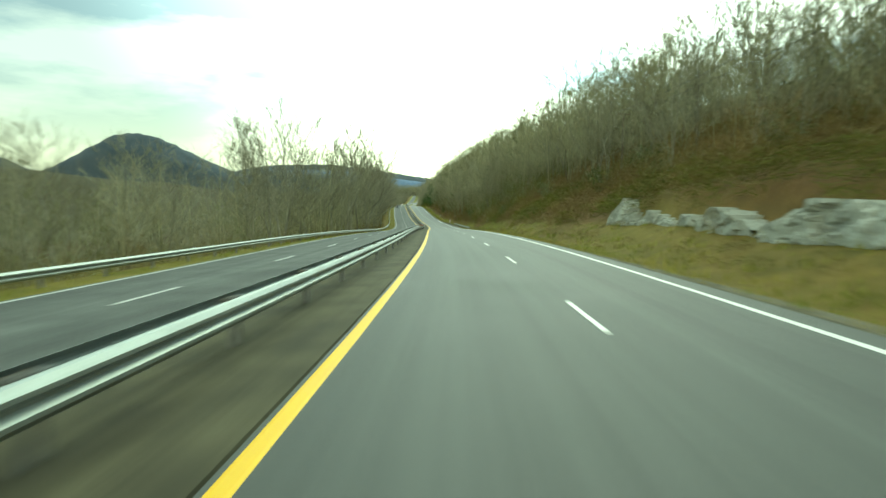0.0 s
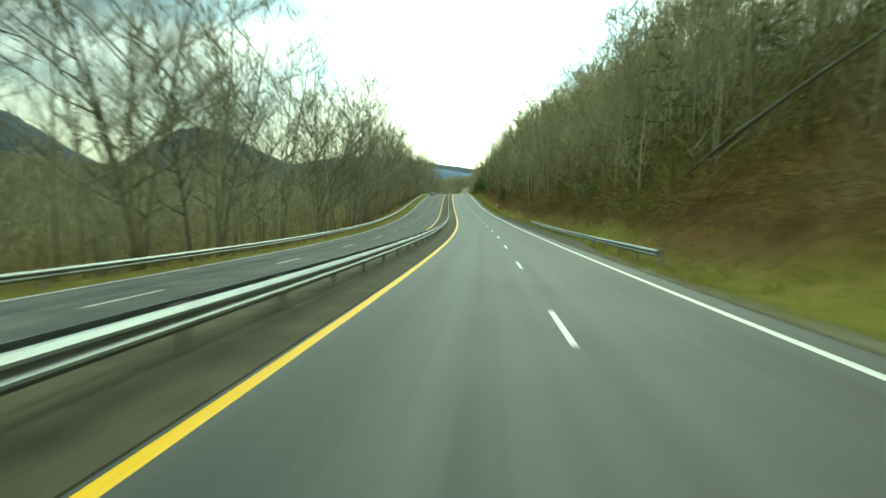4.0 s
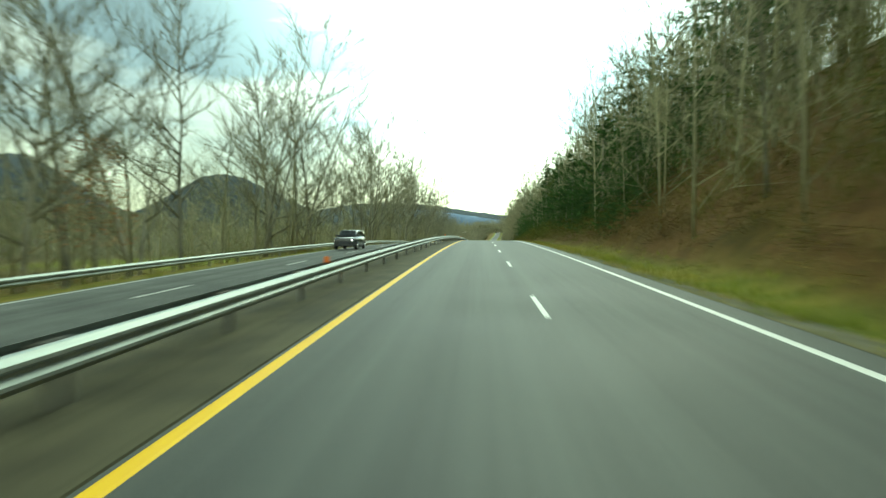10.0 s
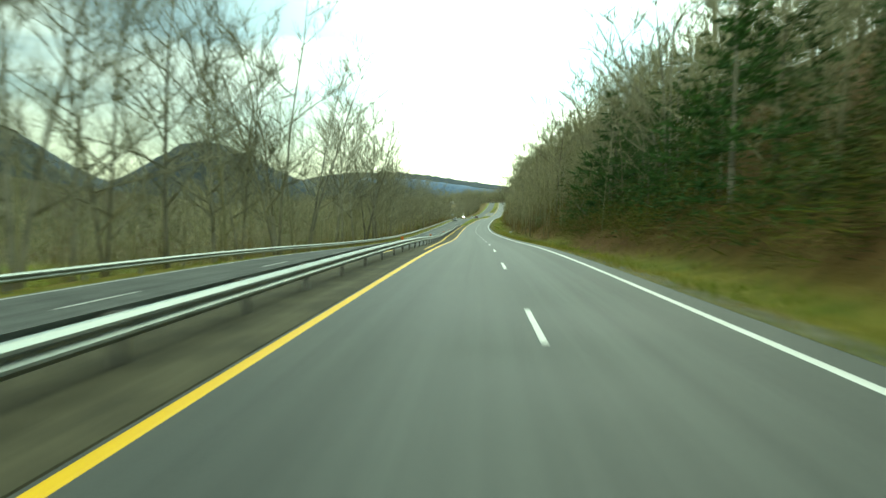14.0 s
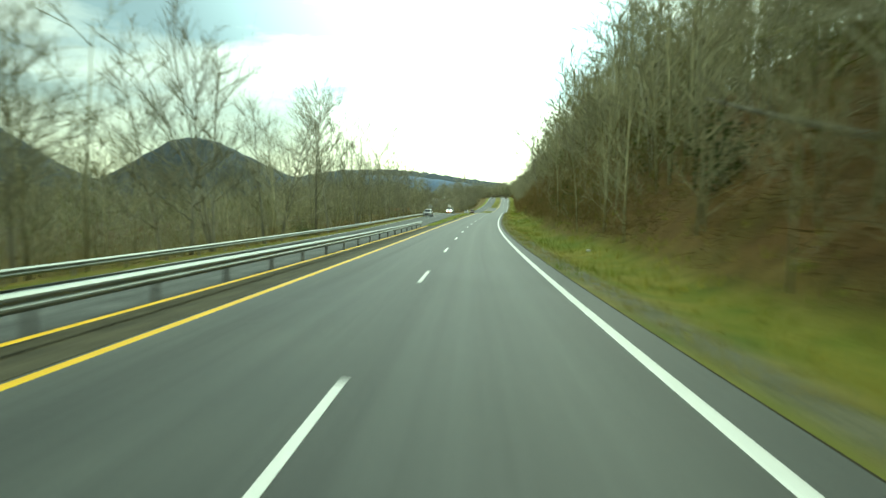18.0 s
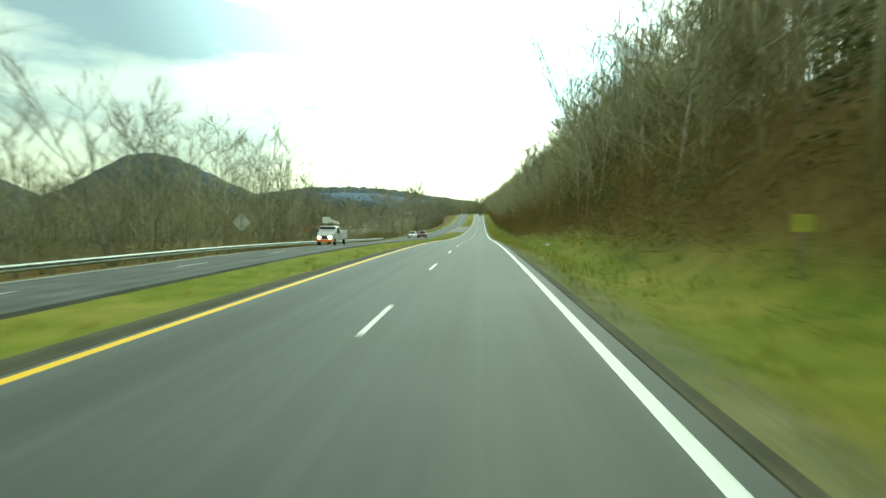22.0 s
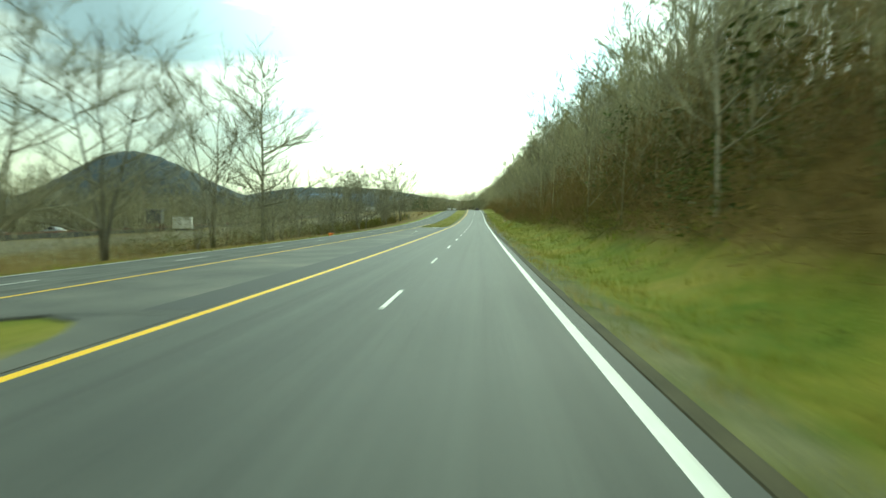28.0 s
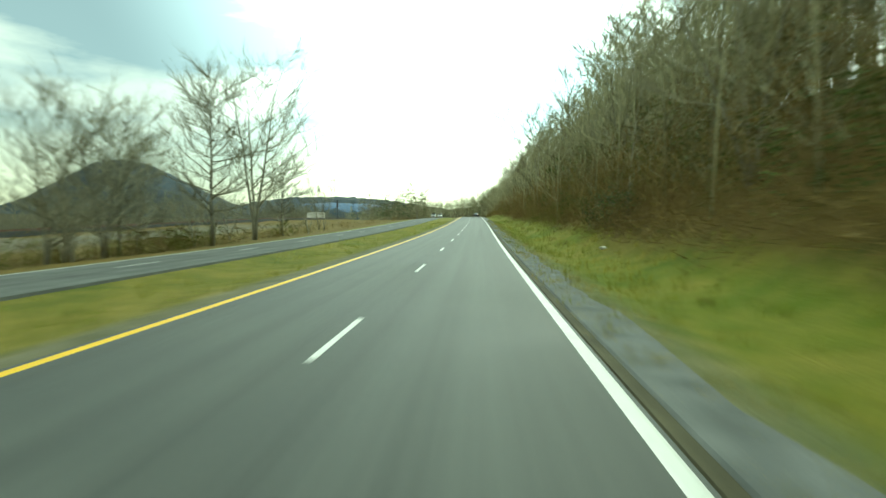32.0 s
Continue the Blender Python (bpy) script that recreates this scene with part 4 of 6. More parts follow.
for i, (s, u, h) in enumerate([(62, 25, 3.4), (68, 27, 4.2), (57, 27, 3.0), (75, 29, 4.5), (88, 26, 3.2), (48, 30, 4.0)]):
    tree(SHRUBS, i, s, u, h, "bushy dark green evergreen shrub on the bank", "shrub", "shrubs on the bank")
for i, (s, u, h) in enumerate([(684, 15.2, 17), (992, 16.2, 16), (578, 15.4, 15)]):
    tree(BIG, (1, 0, 2)[i], s, u, h, "broad leafless tree with limbs spreading over the verge", group="trees at the wood edge")
bank_rng = random.Random(31)
for i in range(30):
    s = bank_rng.uniform(940, 1012) if i < 20 else bank_rng.uniform(1040, 1130)
    tree(BARE, 5 + 6 * i, s, left_u(s) - 4.5 - 7 * bank_rng.random(), bank_rng.uniform(6, 11), "bushy many-stemmed leafless tree beside the flats", group="bushy trees beside the flats")
for i, (s, u, h) in enumerate([(330, -17, 10), (345, -18, 9), (262, -19, 9), (285, -18, 8), (240, 24, 7)]):
    tree(RUSTY, i, s, u, h, "small oak still holding rust-brown leaves", group="rusty oaks")
for i in range(46):
    s = rng.uniform(60, 1150)
    tree(SHRUBS, i, s, rng.uniform(14, 22) + float(np.interp(s, [60, 160], [6, 0])), rng.uniform(1.8, 4.2), "bushy dark green evergreen shrub on the bank", "shrub", "shrubs on the bank")
tree(SHRUBS, 1, 637, -17.5, 2.6, "dense dark green evergreen bush behind the rail", "shrub")

# ---------- the rest of the woods, as stuff ----------
def wood_templates(n, seed, H=15, limbs=9, subs=3, twigs=6, first=0.06, fat=0.03, spread=0.3):
    out = []
    for i in range(n):
        r = random.Random(seed + i)
        trunk, crown = Soup(), Soup()
        lean = Vector((r.uniform(-0.08, 0.08), r.uniform(-0.08, 0.08), 0)) * H
        path = [Vector((0, 0, -0.4)), lean * 0.3 + Vector((0, 0, H * 0.4)), lean + Vector((0, 0, H * 0.84))]
        trunk.add(*tube(path, [0.0075 * H, 0.005 * H, 0.015], 4))
        for k in range(limbs):
            t = first + (1 - first) * (k + r.random()) / limbs
            p = path[0].lerp(path[2], t)
            az = r.random() * 6.28
            d = Vector((math.cos(az), math.sin(az), r.uniform(0.5, 1.5))).normalized()
            L = H * spread * (1.05 - 0.5 * t) * r.uniform(0.7, 1.2)
            q = p + d * L
            sliver(trunk, p, q, 0.045, r)
            for m in range(subs):
                b = p.lerp(q, r.uniform(0.25, 1.0))
                e = (d + Vector((r.uniform(-1, 1), r.uniform(-1, 1), r.uniform(-0.2, 1.0)))).normalized()
                c = b + e * L * 0.5
                sliver(trunk, b, c, 0.028, r)
                for w in range(twigs):
                    g = (e + Vector((r.uniform(-1, 1), r.uniform(-1, 1), r.uniform(-0.4, 1.1)))).normalized()
                    z = b.lerp(c, r.uniform(0.1, 1.0))
                    sliver(trunk, z, z + g * L * r.uniform(0.3, 0.7), fat, r)
        out.append(trunk.tris())
    return out


def pine_templates():
    out = []
    for i in range(3):
        r = random.Random(120 + i)
        a, b = grow_pine(r, 15, 0.15, 0.2, 9, 2)
        out.append(b.tris())
    return out


def thicket_templates(n, seed, H=5.0, canes=13, side=4, fat=0.015):
    """saplings, vines and tangled canes"""
    out = []
    for i in range(n):
        r, sp = random.Random(seed + i), Soup()
        for k in range(canes):
            a, q = r.random() * 6.28, r.random() * 1.4
            p = Vector((q * math.cos(a), q * math.sin(a), -0.2))
            d = Vector((r.uniform(-0.5, 0.5), r.uniform(-0.5, 0.5), 1)).normalized()
            L = H * r.uniform(0.35, 1.1)
            e = p + d * L
            sliver(sp, p, e, fat, r)
            for m in range(side):
                b = p.lerp(e, r.uniform(0.15, 1.0))
                g = Vector((r.uniform(-1, 1), r.uniform(-1, 1), r.uniform(-0.4, 0.9))).normalized()
                sliver(sp, b, b + g * L * r.uniform(0.15, 0.4), fat * 1.15, r)
        out.append(sp.tris())
    return out


def scatter(name, label, cat, mat, temps, places):
    """places: (s, u, scale, turn, template)"""
    V, F, o = [], [], 0
    for s, u, sc, tn, k in places:
        v, t = temps[k % len(temps)]
        p = on_ground(s, u, -0.1)
        c, d = math.cos(tn), math.sin(tn)
        x = v @ np.array([[c, d, 0], [-d, c, 0], [0, 0, 1]])
        V.append(x * sc + np.array(p))
        F.append(t + o)
        o += len(v)
    me = fast_mesh(name, np.concatenate(V), np.concatenate(F), mat)
    return tagged(new(name, me), label, cat, kind="stuff")


WT, PT = wood_templates(6, 100), pine_templates()
r = random.Random(5)
setback = lambda s: float(np.interp(s, [-60, 0, 60, 120, 165, 640, 700, 900, 1200], [24, 20, 13, 6, 0, 0, 1.6, 1.0, 1.8]))
places, pines = [], []
s = -80.0
while s < 1780:
    for u0, u1, n in ((17, 30, 3.3), (30, 48, 3.3), (48, 72, 1.3), (72, 112, 0.8)):
        for q in range(int(n) + (r.random() < n - int(n))):
            a, b = s + r.uniform(0, 7), r.uniform(u0, u1) + setback(s)
            if r.random() < 0.05 * (s < 640) + 0.42 * (360 < s < 500):
                pines.append((a, b, r.uniform(0.6, 1.1), r.random() * 6.28, r.randrange(9)))
            else:
                places.append((a, b, r.uniform(0.85, 1.6) * (0.68 if b > 45 else 1), r.random() * 6.28, r.randrange(12)))
    s += 7
scatter("woods", "leafless grey-brown hillside woods", "woods", WOODS, WT, places)
# low twiggy growth that closes the slope
UT = []
for i in range(5):
    q_, sp = random.Random(330 + i), Soup()
    for k_ in range(54):
        t_, z_ = q_.random() * 6.28, 8.5 * q_.random() ** 1.25
        w_ = 2.9 * math.sqrt(q_.random()) * (1.1 - 0.6 * z_ / 9)
        p_ = Vector((w_ * math.cos(t_), w_ * math.sin(t_), z_ + 0.1))
        sliver(sp, p_, p_ + Vector((q_.uniform(-1, 1) + 0.4 * math.cos(t_), q_.uniform(-1, 1) + 0.4 * math.sin(t_), q_.uniform(0.3, 2.0))) * q_.uniform(1.0, 2.2), q_.uniform(0.03, 0.07), q_)
    UT.append(sp.tris())
NT = []
for i in range(5):
    q_, sp = random.Random(380 + i), Soup()
    for k_ in range(100):
        t_, z_ = q_.random() * 6.28, 8.5 * q_.random() ** 1.35
        w_ = 2.9 * math.sqrt(q_.random()) * (1.1 - 0.6 * z_ / 9)
        p_ = Vector((w_ * math.cos(t_), w_ * math.sin(t_), z_ + 0.1))
        sliver(sp, p_, p_ + Vector((q_.uniform(-1, 1) + 0.3 * math.cos(t_), q_.uniform(-1, 1) + 0.3 * math.sin(t_), q_.uniform(0.0, 1.9))) * q_.uniform(0.8, 1.9), q_.uniform(0.014, 0.03), q_)
    NT.append(sp.tris())
near, near_left = [], []
places = []
s = -90.0
while s < 1780:
    for u0, u1, n, lo, hi in ((16.5, 26, 3.0, 0.4, 0.8), (26, 42, 3.6, 0.6, 1.05), (42, 66, 2.8, 0.7, 1.2), (66, 105, 1.7, 0.9, 1.5)):
        for q in range(int(n) + (r.random() < n - int(n))):
            (places if u0 > 30 else near).append((s + r.uniform(0, 7), r.uniform(u0, u1) + setback(s) * 0.7, r.uniform(lo, hi), r.random() * 6.28, r.randrange(10)))
    s += 7
for q in range(480):
    s = r.choice((r.uniform(240, 1400), r.uniform(640, 1400)))
    near.append((s, r.uniform(18, 40), r.uniform(1.0, 1.5), r.random() * 6.28, r.randrange(10)))
for q in range(200):
    near.append((r.uniform(640, 1200), r.uniform(17, 44), r.uniform(0.8, 1.5), r.random() * 6.28, r.randrange(10)))
for q in range(320):
    near.append((r.uniform(40, 240), r.uniform(34, 78), r.uniform(0.7, 1.25), r.random() * 6.28, r.randrange(10)))
for q in range(380):
    near.append((r.uniform(225, 620), r.uniform(22, 58), r.uniform(0.6, 1.3), r.random() * 6.28, r.randrange(10)))
scatter("undergrowth", "dense leafless brown undergrowth on the wooded slope", "undergrowth", WOODS, UT, places)
places = []
s = -80.0
while s < 835:
    n = np.interp(s, [-80, 80, 150, 600, 690, 770, 835], [5.2, 4.8, 3.4, 3.6, 3.6, 3.2, 2.0])
    for q in range(int(n) + (r.random() < n - int(n))):
        d = 3.5 + 40 * r.random() ** 1.5
        places.append((s + r.uniform(0, 6), left_u(s) - d, (r.uniform(0.5, 0.95) if r.random() < 0.6 else r.uniform(1.0, 1.45)) * float(np.interp(s, [30, 90], [0.5, 1])), r.random() * 6.28, r.randrange(12)))
    s += 6
# wooded foot of the hills over the flats
FT = []
for i in range(4):
    q_, sp = random.Random(300 + i), Soup()
    for k_ in range(66):
        t_, z_ = q_.random() * 6.28, q_.uniform(0.2, 12)
        w_ = 3.0 * math.sqrt(q_.random()) * (1.1 - 0.6 * z_ / 12)
        p_ = Vector((w_ * math.cos(t_), w_ * math.sin(t_), z_))
        sliver(sp, p_, p_ + Vector((q_.uniform(-1, 1) + 0.4 * math.cos(t_), q_.uniform(-1, 1) + 0.4 * math.sin(t_), q_.uniform(-0.3, 1.5))) * 1.6, 0.07, q_)
    FT.append(sp.tris())
LT = wood_templates(6, 100, twigs=9, fat=0.015, limbs=10)
far = []
for q in range(1700):
    s = r.uniform(650, 2400)
    far.append((s, left_u(min(s, 1300)) - (84 + 240 * r.random() ** 1.5), r.uniform(0.7, 1.15) * float(np.interp(s, [700, 950, 1100], [1.4, 1.3, 0.75])), r.random() * 6.28, r.randrange(12)))
for q in range(110):
    s = r.uniform(1280, 1480)
    far.append((s, -r.uniform(20, 55), r.uniform(0.6, 1.35), r.random() * 6.28, r.randrange(12)))
for q in range(1250):
    s = r.uniform(850, 1900)
    far.append((s, left_u(min(s, 1300)) - (60 + 45 * r.random()), r.uniform(0.45, 0.95) * float(np.interp(s, [950, 1100], [1.4, 0.75])), r.random() * 6.28, r.randrange(12)))
for q in range(1700):
    s = r.uniform(-80, 815)
    near_left.append((s, left_u(s) - 8 - 66 * r.random() ** 1.4, r.uniform(0.5, 1.05), r.random() * 6.28, r.randrange(12)))
scatter("undergrowth", "dense leafless brown undergrowth at the foot of the slope", "undergrowth", WOODS, NT, near)
scatter("undergrowth", "hazy olive-brown leafless scrub on the river flats", "undergrowth", WOODS, NT, near_left[:1150])
scatter("undergrowth", "olive-green scrub and vines on the river flats", "undergrowth", BRUSH_GREEN, NT, near_left[1150:])
scatter("woods", "leafless grey-brown trees on the river bank", "woods", WOODS, LT, places)
places = []
scatter("woods", "leafless olive-brown woods at the foot of the hills", "woods", WOODS_FAR, FT, far)
for q in range(120):
    s = r.uniform(700, 1500)
    places.append((s, left_u(min(s, 1300)) - r.uniform(78, 112), r.uniform(0.5, 0.9), r.random() * 6.28, r.randrange(12)))
for q in range(40):
    b = r.uniform(22, 56)
    pines.append((r.uniform(1285, 1420), -b, 1.6 - (b - 18.5) / 37 * 0.8 + r.uniform(-0.2, 0.1), r.random() * 6.28, r.randrange(9)))
for q in range(150):
    s = r.uniform(1330, 2100)
    places.append((s, -r.uniform(19, 75), r.uniform(0.55, 1.05), r.random() * 6.28, r.randrange(12)))
for q in range(220):
    s, b = r.uniform(1400, 2600), r.uniform(18, 160)
    (pines if q % 3 == 0 else places).append((s, b, r.uniform(0.7, 1.1), r.random() * 6.28, r.randrange(12)))
scatter("woods", "leafless grey-brown trees along the river and the flats", "woods", WOODS, WT, places)
scatter("woods", "dark green pines among the hillside woods", "woods", WOODS_GREEN, PT, pines)

# younger trees that lean out over the ditch
lean_rng = random.Random(77)
places = []
s = 150.0
while s < 1320:
    u = 13.6 + lean_rng.uniform(0, 4.0) + float(np.interp(s, [150, 200, 640, 760], [2.5, 0, 0, 1.0]))
    places.append((s, u, lean_rng.uniform(0.55, 1.15), lean_rng.random() * 6.28, lean_rng.randrange(12)))
    s += lean_rng.uniform(4, 8)
scatter("woods", "slender leafless trees leaning out from the bank", "woods", WOODS, LT, places)
# taller wood that closes the top of the bank
places = []
for q in range(760):
    s = lean_rng.choice((lean_rng.uniform(200, 1300), lean_rng.uniform(600, 1150)))
    places.append((s, lean_rng.uniform(17.5, 46) + setback(s), lean_rng.uniform(0.9, 1.5), lean_rng.random() * 6.28, lean_rng.randrange(12)))
scatter("woods", "tall close-grown leafless woods above the verge", "woods", WOODS, LT, places)
places = []
for q in range(330):
    s = lean_rng.uniform(250, 660)
    places.append((s, lean_rng.uniform(40, 82), lean_rng.uniform(1.0, 1.55), lean_rng.random() * 6.28, lean_rng.randrange(12)))
scatter("woods", "leafless woods along the top of the bank", "woods", WOODS, WT, places)
places = []
for q in range(800):
    s = lean_rng.uniform(600, 1300)
    places.append((s, 12.9 + float(np.interp(s, [640, 760], [0, 0.5])) + 3.5 * lean_rng.random(), lean_rng.uniform(0.22, 0.55), lean_rng.random() * 6.28, lean_rng.randrange(10)))
scatter("undergrowth", "close brown brush along the foot of the bank", "undergrowth", BRUSH, NT, places)
places = []
for q in range(520):
    s = lean_rng.choice((lean_rng.uniform(790, 880), lean_rng.uniform(925, 1005)))
    places.append((s, left_u(s) - 4 - 22 * lean_rng.random() ** 1.5, lean_rng.uniform(0.25, 0.75), lean_rng.random() * 6.28, lean_rng.randrange(10)))
scatter("undergrowth", "olive-brown scrub between the road and the flats", "undergrowth", WOODS, NT, places)
places = []
for q in range(170):
    s = lean_rng.uniform(15, 240)
    places.append((s, lean_rng.uniform(30, 76), lean_rng.uniform(0.8, 1.35), lean_rng.random() * 6.28, lean_rng.randrange(12)))
scatter("woods", "leafless woods on the slope above the rock cut", "woods", WOODS, WT, places)
places = []
for q in range(240):
    s = lean_rng.uniform(95, 420)
    places.append((s, lean_rng.uniform(21, 52) + float(np.interp(s, [95, 180], [8, 0])), lean_rng.uniform(1.2, 1.7), lean_rng.random() * 6.28, lean_rng.randrange(12)))
scatter("woods", "tall leafless woods on the middle of the slope", "woods", WOODS, LT, places)
places = []
for q in range(26):
    s = lean_rng.uniform(505, 625)
    places.append((s, lean_rng.uniform(12.2, 14.2), lean_rng.uniform(0.4, 0.8), lean_rng.random() * 6.28, lean_rng.randrange(12)))
scatter("woods", "young leafless trees at the inside of the bend", "woods", WOODS, LT, places)
# wooded hill behind the crest
places, firs = [], []
for q in range(330):
    s, b = lean_rng.uniform(1310, 1560), lean_rng.uniform(10.5, 75)
    (firs if q % 6 == 0 else places).append((s, b, lean_rng.uniform(0.9, 1.5), lean_rng.random() * 6.28, lean_rng.randrange(12)))
for q in range(110):
    s = lean_rng.uniform(1290, 1440)
    (firs if q % 4 == 0 else places).append((s, -lean_rng.uniform(19, 60), lean_rng.uniform(0.55, 1.1), lean_rng.random() * 6.28, lean_rng.randrange(12)))
scatter("woods", "leafless olive woods on the hill behind the crest", "woods", WOODS_FAR, FT, places)
scatter("woods", "dark green pines on the hill behind the crest", "woods", WOODS_GREEN, PT, firs)
# bushy pines to the ground, and the wood behind the bend
places = []
for q in range(330):
    s = lean_rng.uniform(356, 512)
    places.append((s, 12.7 + 16 * lean_rng.random() ** 1.3, lean_rng.uniform(0.22, 0.62), lean_rng.random() * 6.28, lean_rng.randrange(9)))
scatter("thicket", "dense young pines with dark green branches to the ground", "thicket", PINE, PT, places)
places = []
for q in range(410):
    s = lean_rng.choice((lean_rng.uniform(660, 910), lean_rng.uniform(680, 910), lean_rng.uniform(1000, 1140)))
    places.append((s, lean_rng.uniform(24, 74), lean_rng.uniform(1.05, 1.6), lean_rng.random() * 6.28, lean_rng.randrange(12)))
scatter("woods", "close-grown leafless woods along the top of the bank", "woods", WOODS, WT, places)
# close growth that hides the foot of the bank
places, leafy = [], []
for q in range(1700):
    s = lean_rng.uniform(610, 1230)
    u = 13.4 + float(np.interp(s, [640, 760], [0, 0.5])) + 9 * lean_rng.random() ** 1.2
    (leafy if q % 5 == 0 else places).append((s, u, lean_rng.uniform(0.3, 0.6) + 0.05 * (u - 13.4), lean_rng.random() * 6.28, lean_rng.randrange(10)))
for q in range(260):
    s = lean_rng.uniform(-12, 60)
    places.append((s, lean_rng.uniform(16.4, 27), lean_rng.uniform(0.25, 0.55), lean_rng.random() * 6.28, lean_rng.randrange(10)))
scatter("undergrowth", "tangled brown briars on the bank above the ditch", "undergrowth", BRUSH, NT, places)
# twiggy olive growth between the trunks of the steep slope
green_twigs, brown_twigs = [], []
for q in range(620):
    s = lean_rng.choice((lean_rng.uniform(125, 350), lean_rng.uniform(125, 350), lean_rng.uniform(510, 640)))
    u = 14.0 + 20 * lean_rng.random() ** 1.2
    (green_twigs if q % 3 else brown_twigs).append((s, u, lean_rng.uniform(0.35, 0.75) + 0.02 * (u - 14), lean_rng.random() * 6.28, lean_rng.randrange(10)))
scatter("undergrowth", "olive-green twiggy growth between the trunks on the slope", "undergrowth", BRUSH_GREEN, NT, green_twigs)
scatter("undergrowth", "brown twiggy growth between the trunks on the slope", "undergrowth", WOODS, NT, brown_twigs)
# ivy and evergreen undergrowth on the slope
IT = []
for i in range(4):
    q_, sp = random.Random(410 + i), Soup()
    for k_ in range(150):
        t_, z_ = q_.random() * 6.28, q_.random() ** 0.8
        w_ = 1.9 * math.sqrt(q_.random()) * (1.15 - 0.7 * z_)
        p_ = Vector((w_ * math.cos(t_), w_ * math.sin(t_), 0.1 + z_ * 5.2))
        g_ = Vector((q_.uniform(-1, 1) + 0.5 * math.cos(t_), q_.uniform(-1, 1) + 0.5 * math.sin(t_), q_.uniform(-0.8, 0.6))).normalized()
        x_ = g_.orthogonal().normalized() * q_.uniform(0.06, 0.12)
        l_ = g_ * q_.uniform(0.22, 0.42)
        sp.add((p_, p_ + l_ * 0.5 + x_, p_ + l_, p_ + l_ * 0.5 - x_), ((0, 1, 2, 3),))
    IT.append(sp.tris())
places = []
for q in range(760):
    s = lean_rng.choice((lean_rng.uniform(120, 1300), lean_rng.uniform(640, 1150)))
    u = 13.8 + abs(lean_rng.gauss(0, 8)) + setback(s)
    if nz(s, u, 0.022, 14.0) + 0.15 * lean_rng.uniform(-1, 1) > (0.12 if s < 640 else -0.02):
        places.append((s, u, lean_rng.uniform(0.5, 1.5) * (0.45 if u < 17 else 1), lean_rng.random() * 6.28, lean_rng.randrange(8)))
scatter("undergrowth", "dark green ivy and evergreen shrubs among the trees", "undergrowth", CEDAR, IT, places + leafy + [(lean_rng.uniform(360, 510), 12.5 + 9 * lean_rng.random(), lean_rng.uniform(0.35, 0.85), lean_rng.random() * 6.28, q % 8) for q in range(170)])
# wood along the far side of the flats
places = []
for q in range(430):
    s = lean_rng.uniform(800, 1060)
    places.append((s, left_u(s) - lean_rng.uniform(50, 88), lean_rng.uniform(0.45, 0.9) * float(np.interp(s, [800, 950, 1060], [1.5, 1.4, 1.1])), lean_rng.random() * 6.28, lean_rng.randrange(12)))
scatter("woods", "leafless olive trees behind the gravel lot", "woods", WOODS_FAR, LT, places)

# saplings and vines at the edge of the wood, brush, dry canes and grass
TT = thicket_templates(5, 160)
brown, green = [], []
for q in range(1400):
    s = r.uniform(-40, 1330)
    u = 13.4 + abs(r.gauss(0, 7.5)) + setback(s) * 0.8
    (green if nz(s, u, 0.03, 8.0) + 0.25 * r.uniform(-1, 1) > (0.14 - 0.3 * (375 < s < 500) - 0.2 * (s > 880)) else brown).append((s, u, r.uniform(0.35, 1.15) * (0.6 if u < 16 + setback(s) * 0.8 else 1), r.random() * 6.28, r.randrange(9)))
for q in range(1000):
    s = r.uniform(-60, 830)
    d = 1.8 + abs(r.gauss(0, 9))
    (green if r.random() < 0.22 else brown).append((s, left_u(s) - d, r.uniform(0.3, 0.9), r.random() * 6.28, r.randrange(9)))
for q in range(420):
    s = r.choice((r.uniform(838, 875), r.uniform(935, 1110), r.uniform(985, 1075), r.uniform(985, 1075)))
    (green if r.random() < 0.6 else brown).append((s, left_u(s) - 5 - abs(r.gauss(0, 4)), r.uniform(0.25, 0.75), r.random() * 6.28, r.randrange(9)))
for q in range(230):
    s = r.uniform(120, 1330)
    green.append((s, 15.5 + abs(r.gauss(0, 5)) + setback(s), r.uniform(1.2, 2.1), r.random() * 6.28, r.randrange(9)))
for q in range(900):
    s = r.uniform(60, 1330)
    u = 12.9 + 3.2 * r.random() + setback(s) * 0.9
    (green if nz(s, u, 0.03, 8.0) + 0.25 * r.uniform(-1, 1) > (0.1 - 0.35 * (640 < s < 900)) else brown).append((s, u, r.uniform(0.18, 0.5), r.random() * 6.28, r.randrange(9)))
scatter("thicket", "brown leafless saplings and vines at the wood edge", "thicket", BRUSH, TT, brown)
scatter("thicket", "olive-green tangled vines and saplings at the wood edge", "thicket", BRUSH_GREEN, TT, green)
BT = [grow_bush(random.Random(130 + i), 1.5, 10, 0, 0.013)[0].tris() for i in range(4)]
places = []
for q in range(900):
    s = r.uniform(-20, 1250)
    places.append((s, 13.4 + abs(r.gauss(0, 5)) + setback(s) * 0.45 * r.random(), r.uniform(0.4, 1.3), r.random() * 6.28, r.randrange(9)))
for q in range(800):
    s = r.uniform(-40, 1300)
    places.append((s, left_u(s) - (1.6 if s < 830 else 3.2) - abs(r.gauss(0, 5)), r.uniform(0.4, 1.2), r.random() * 6.28, r.randrange(9)))
# rounded tangles of brush that close the foot of the slope
CT = []
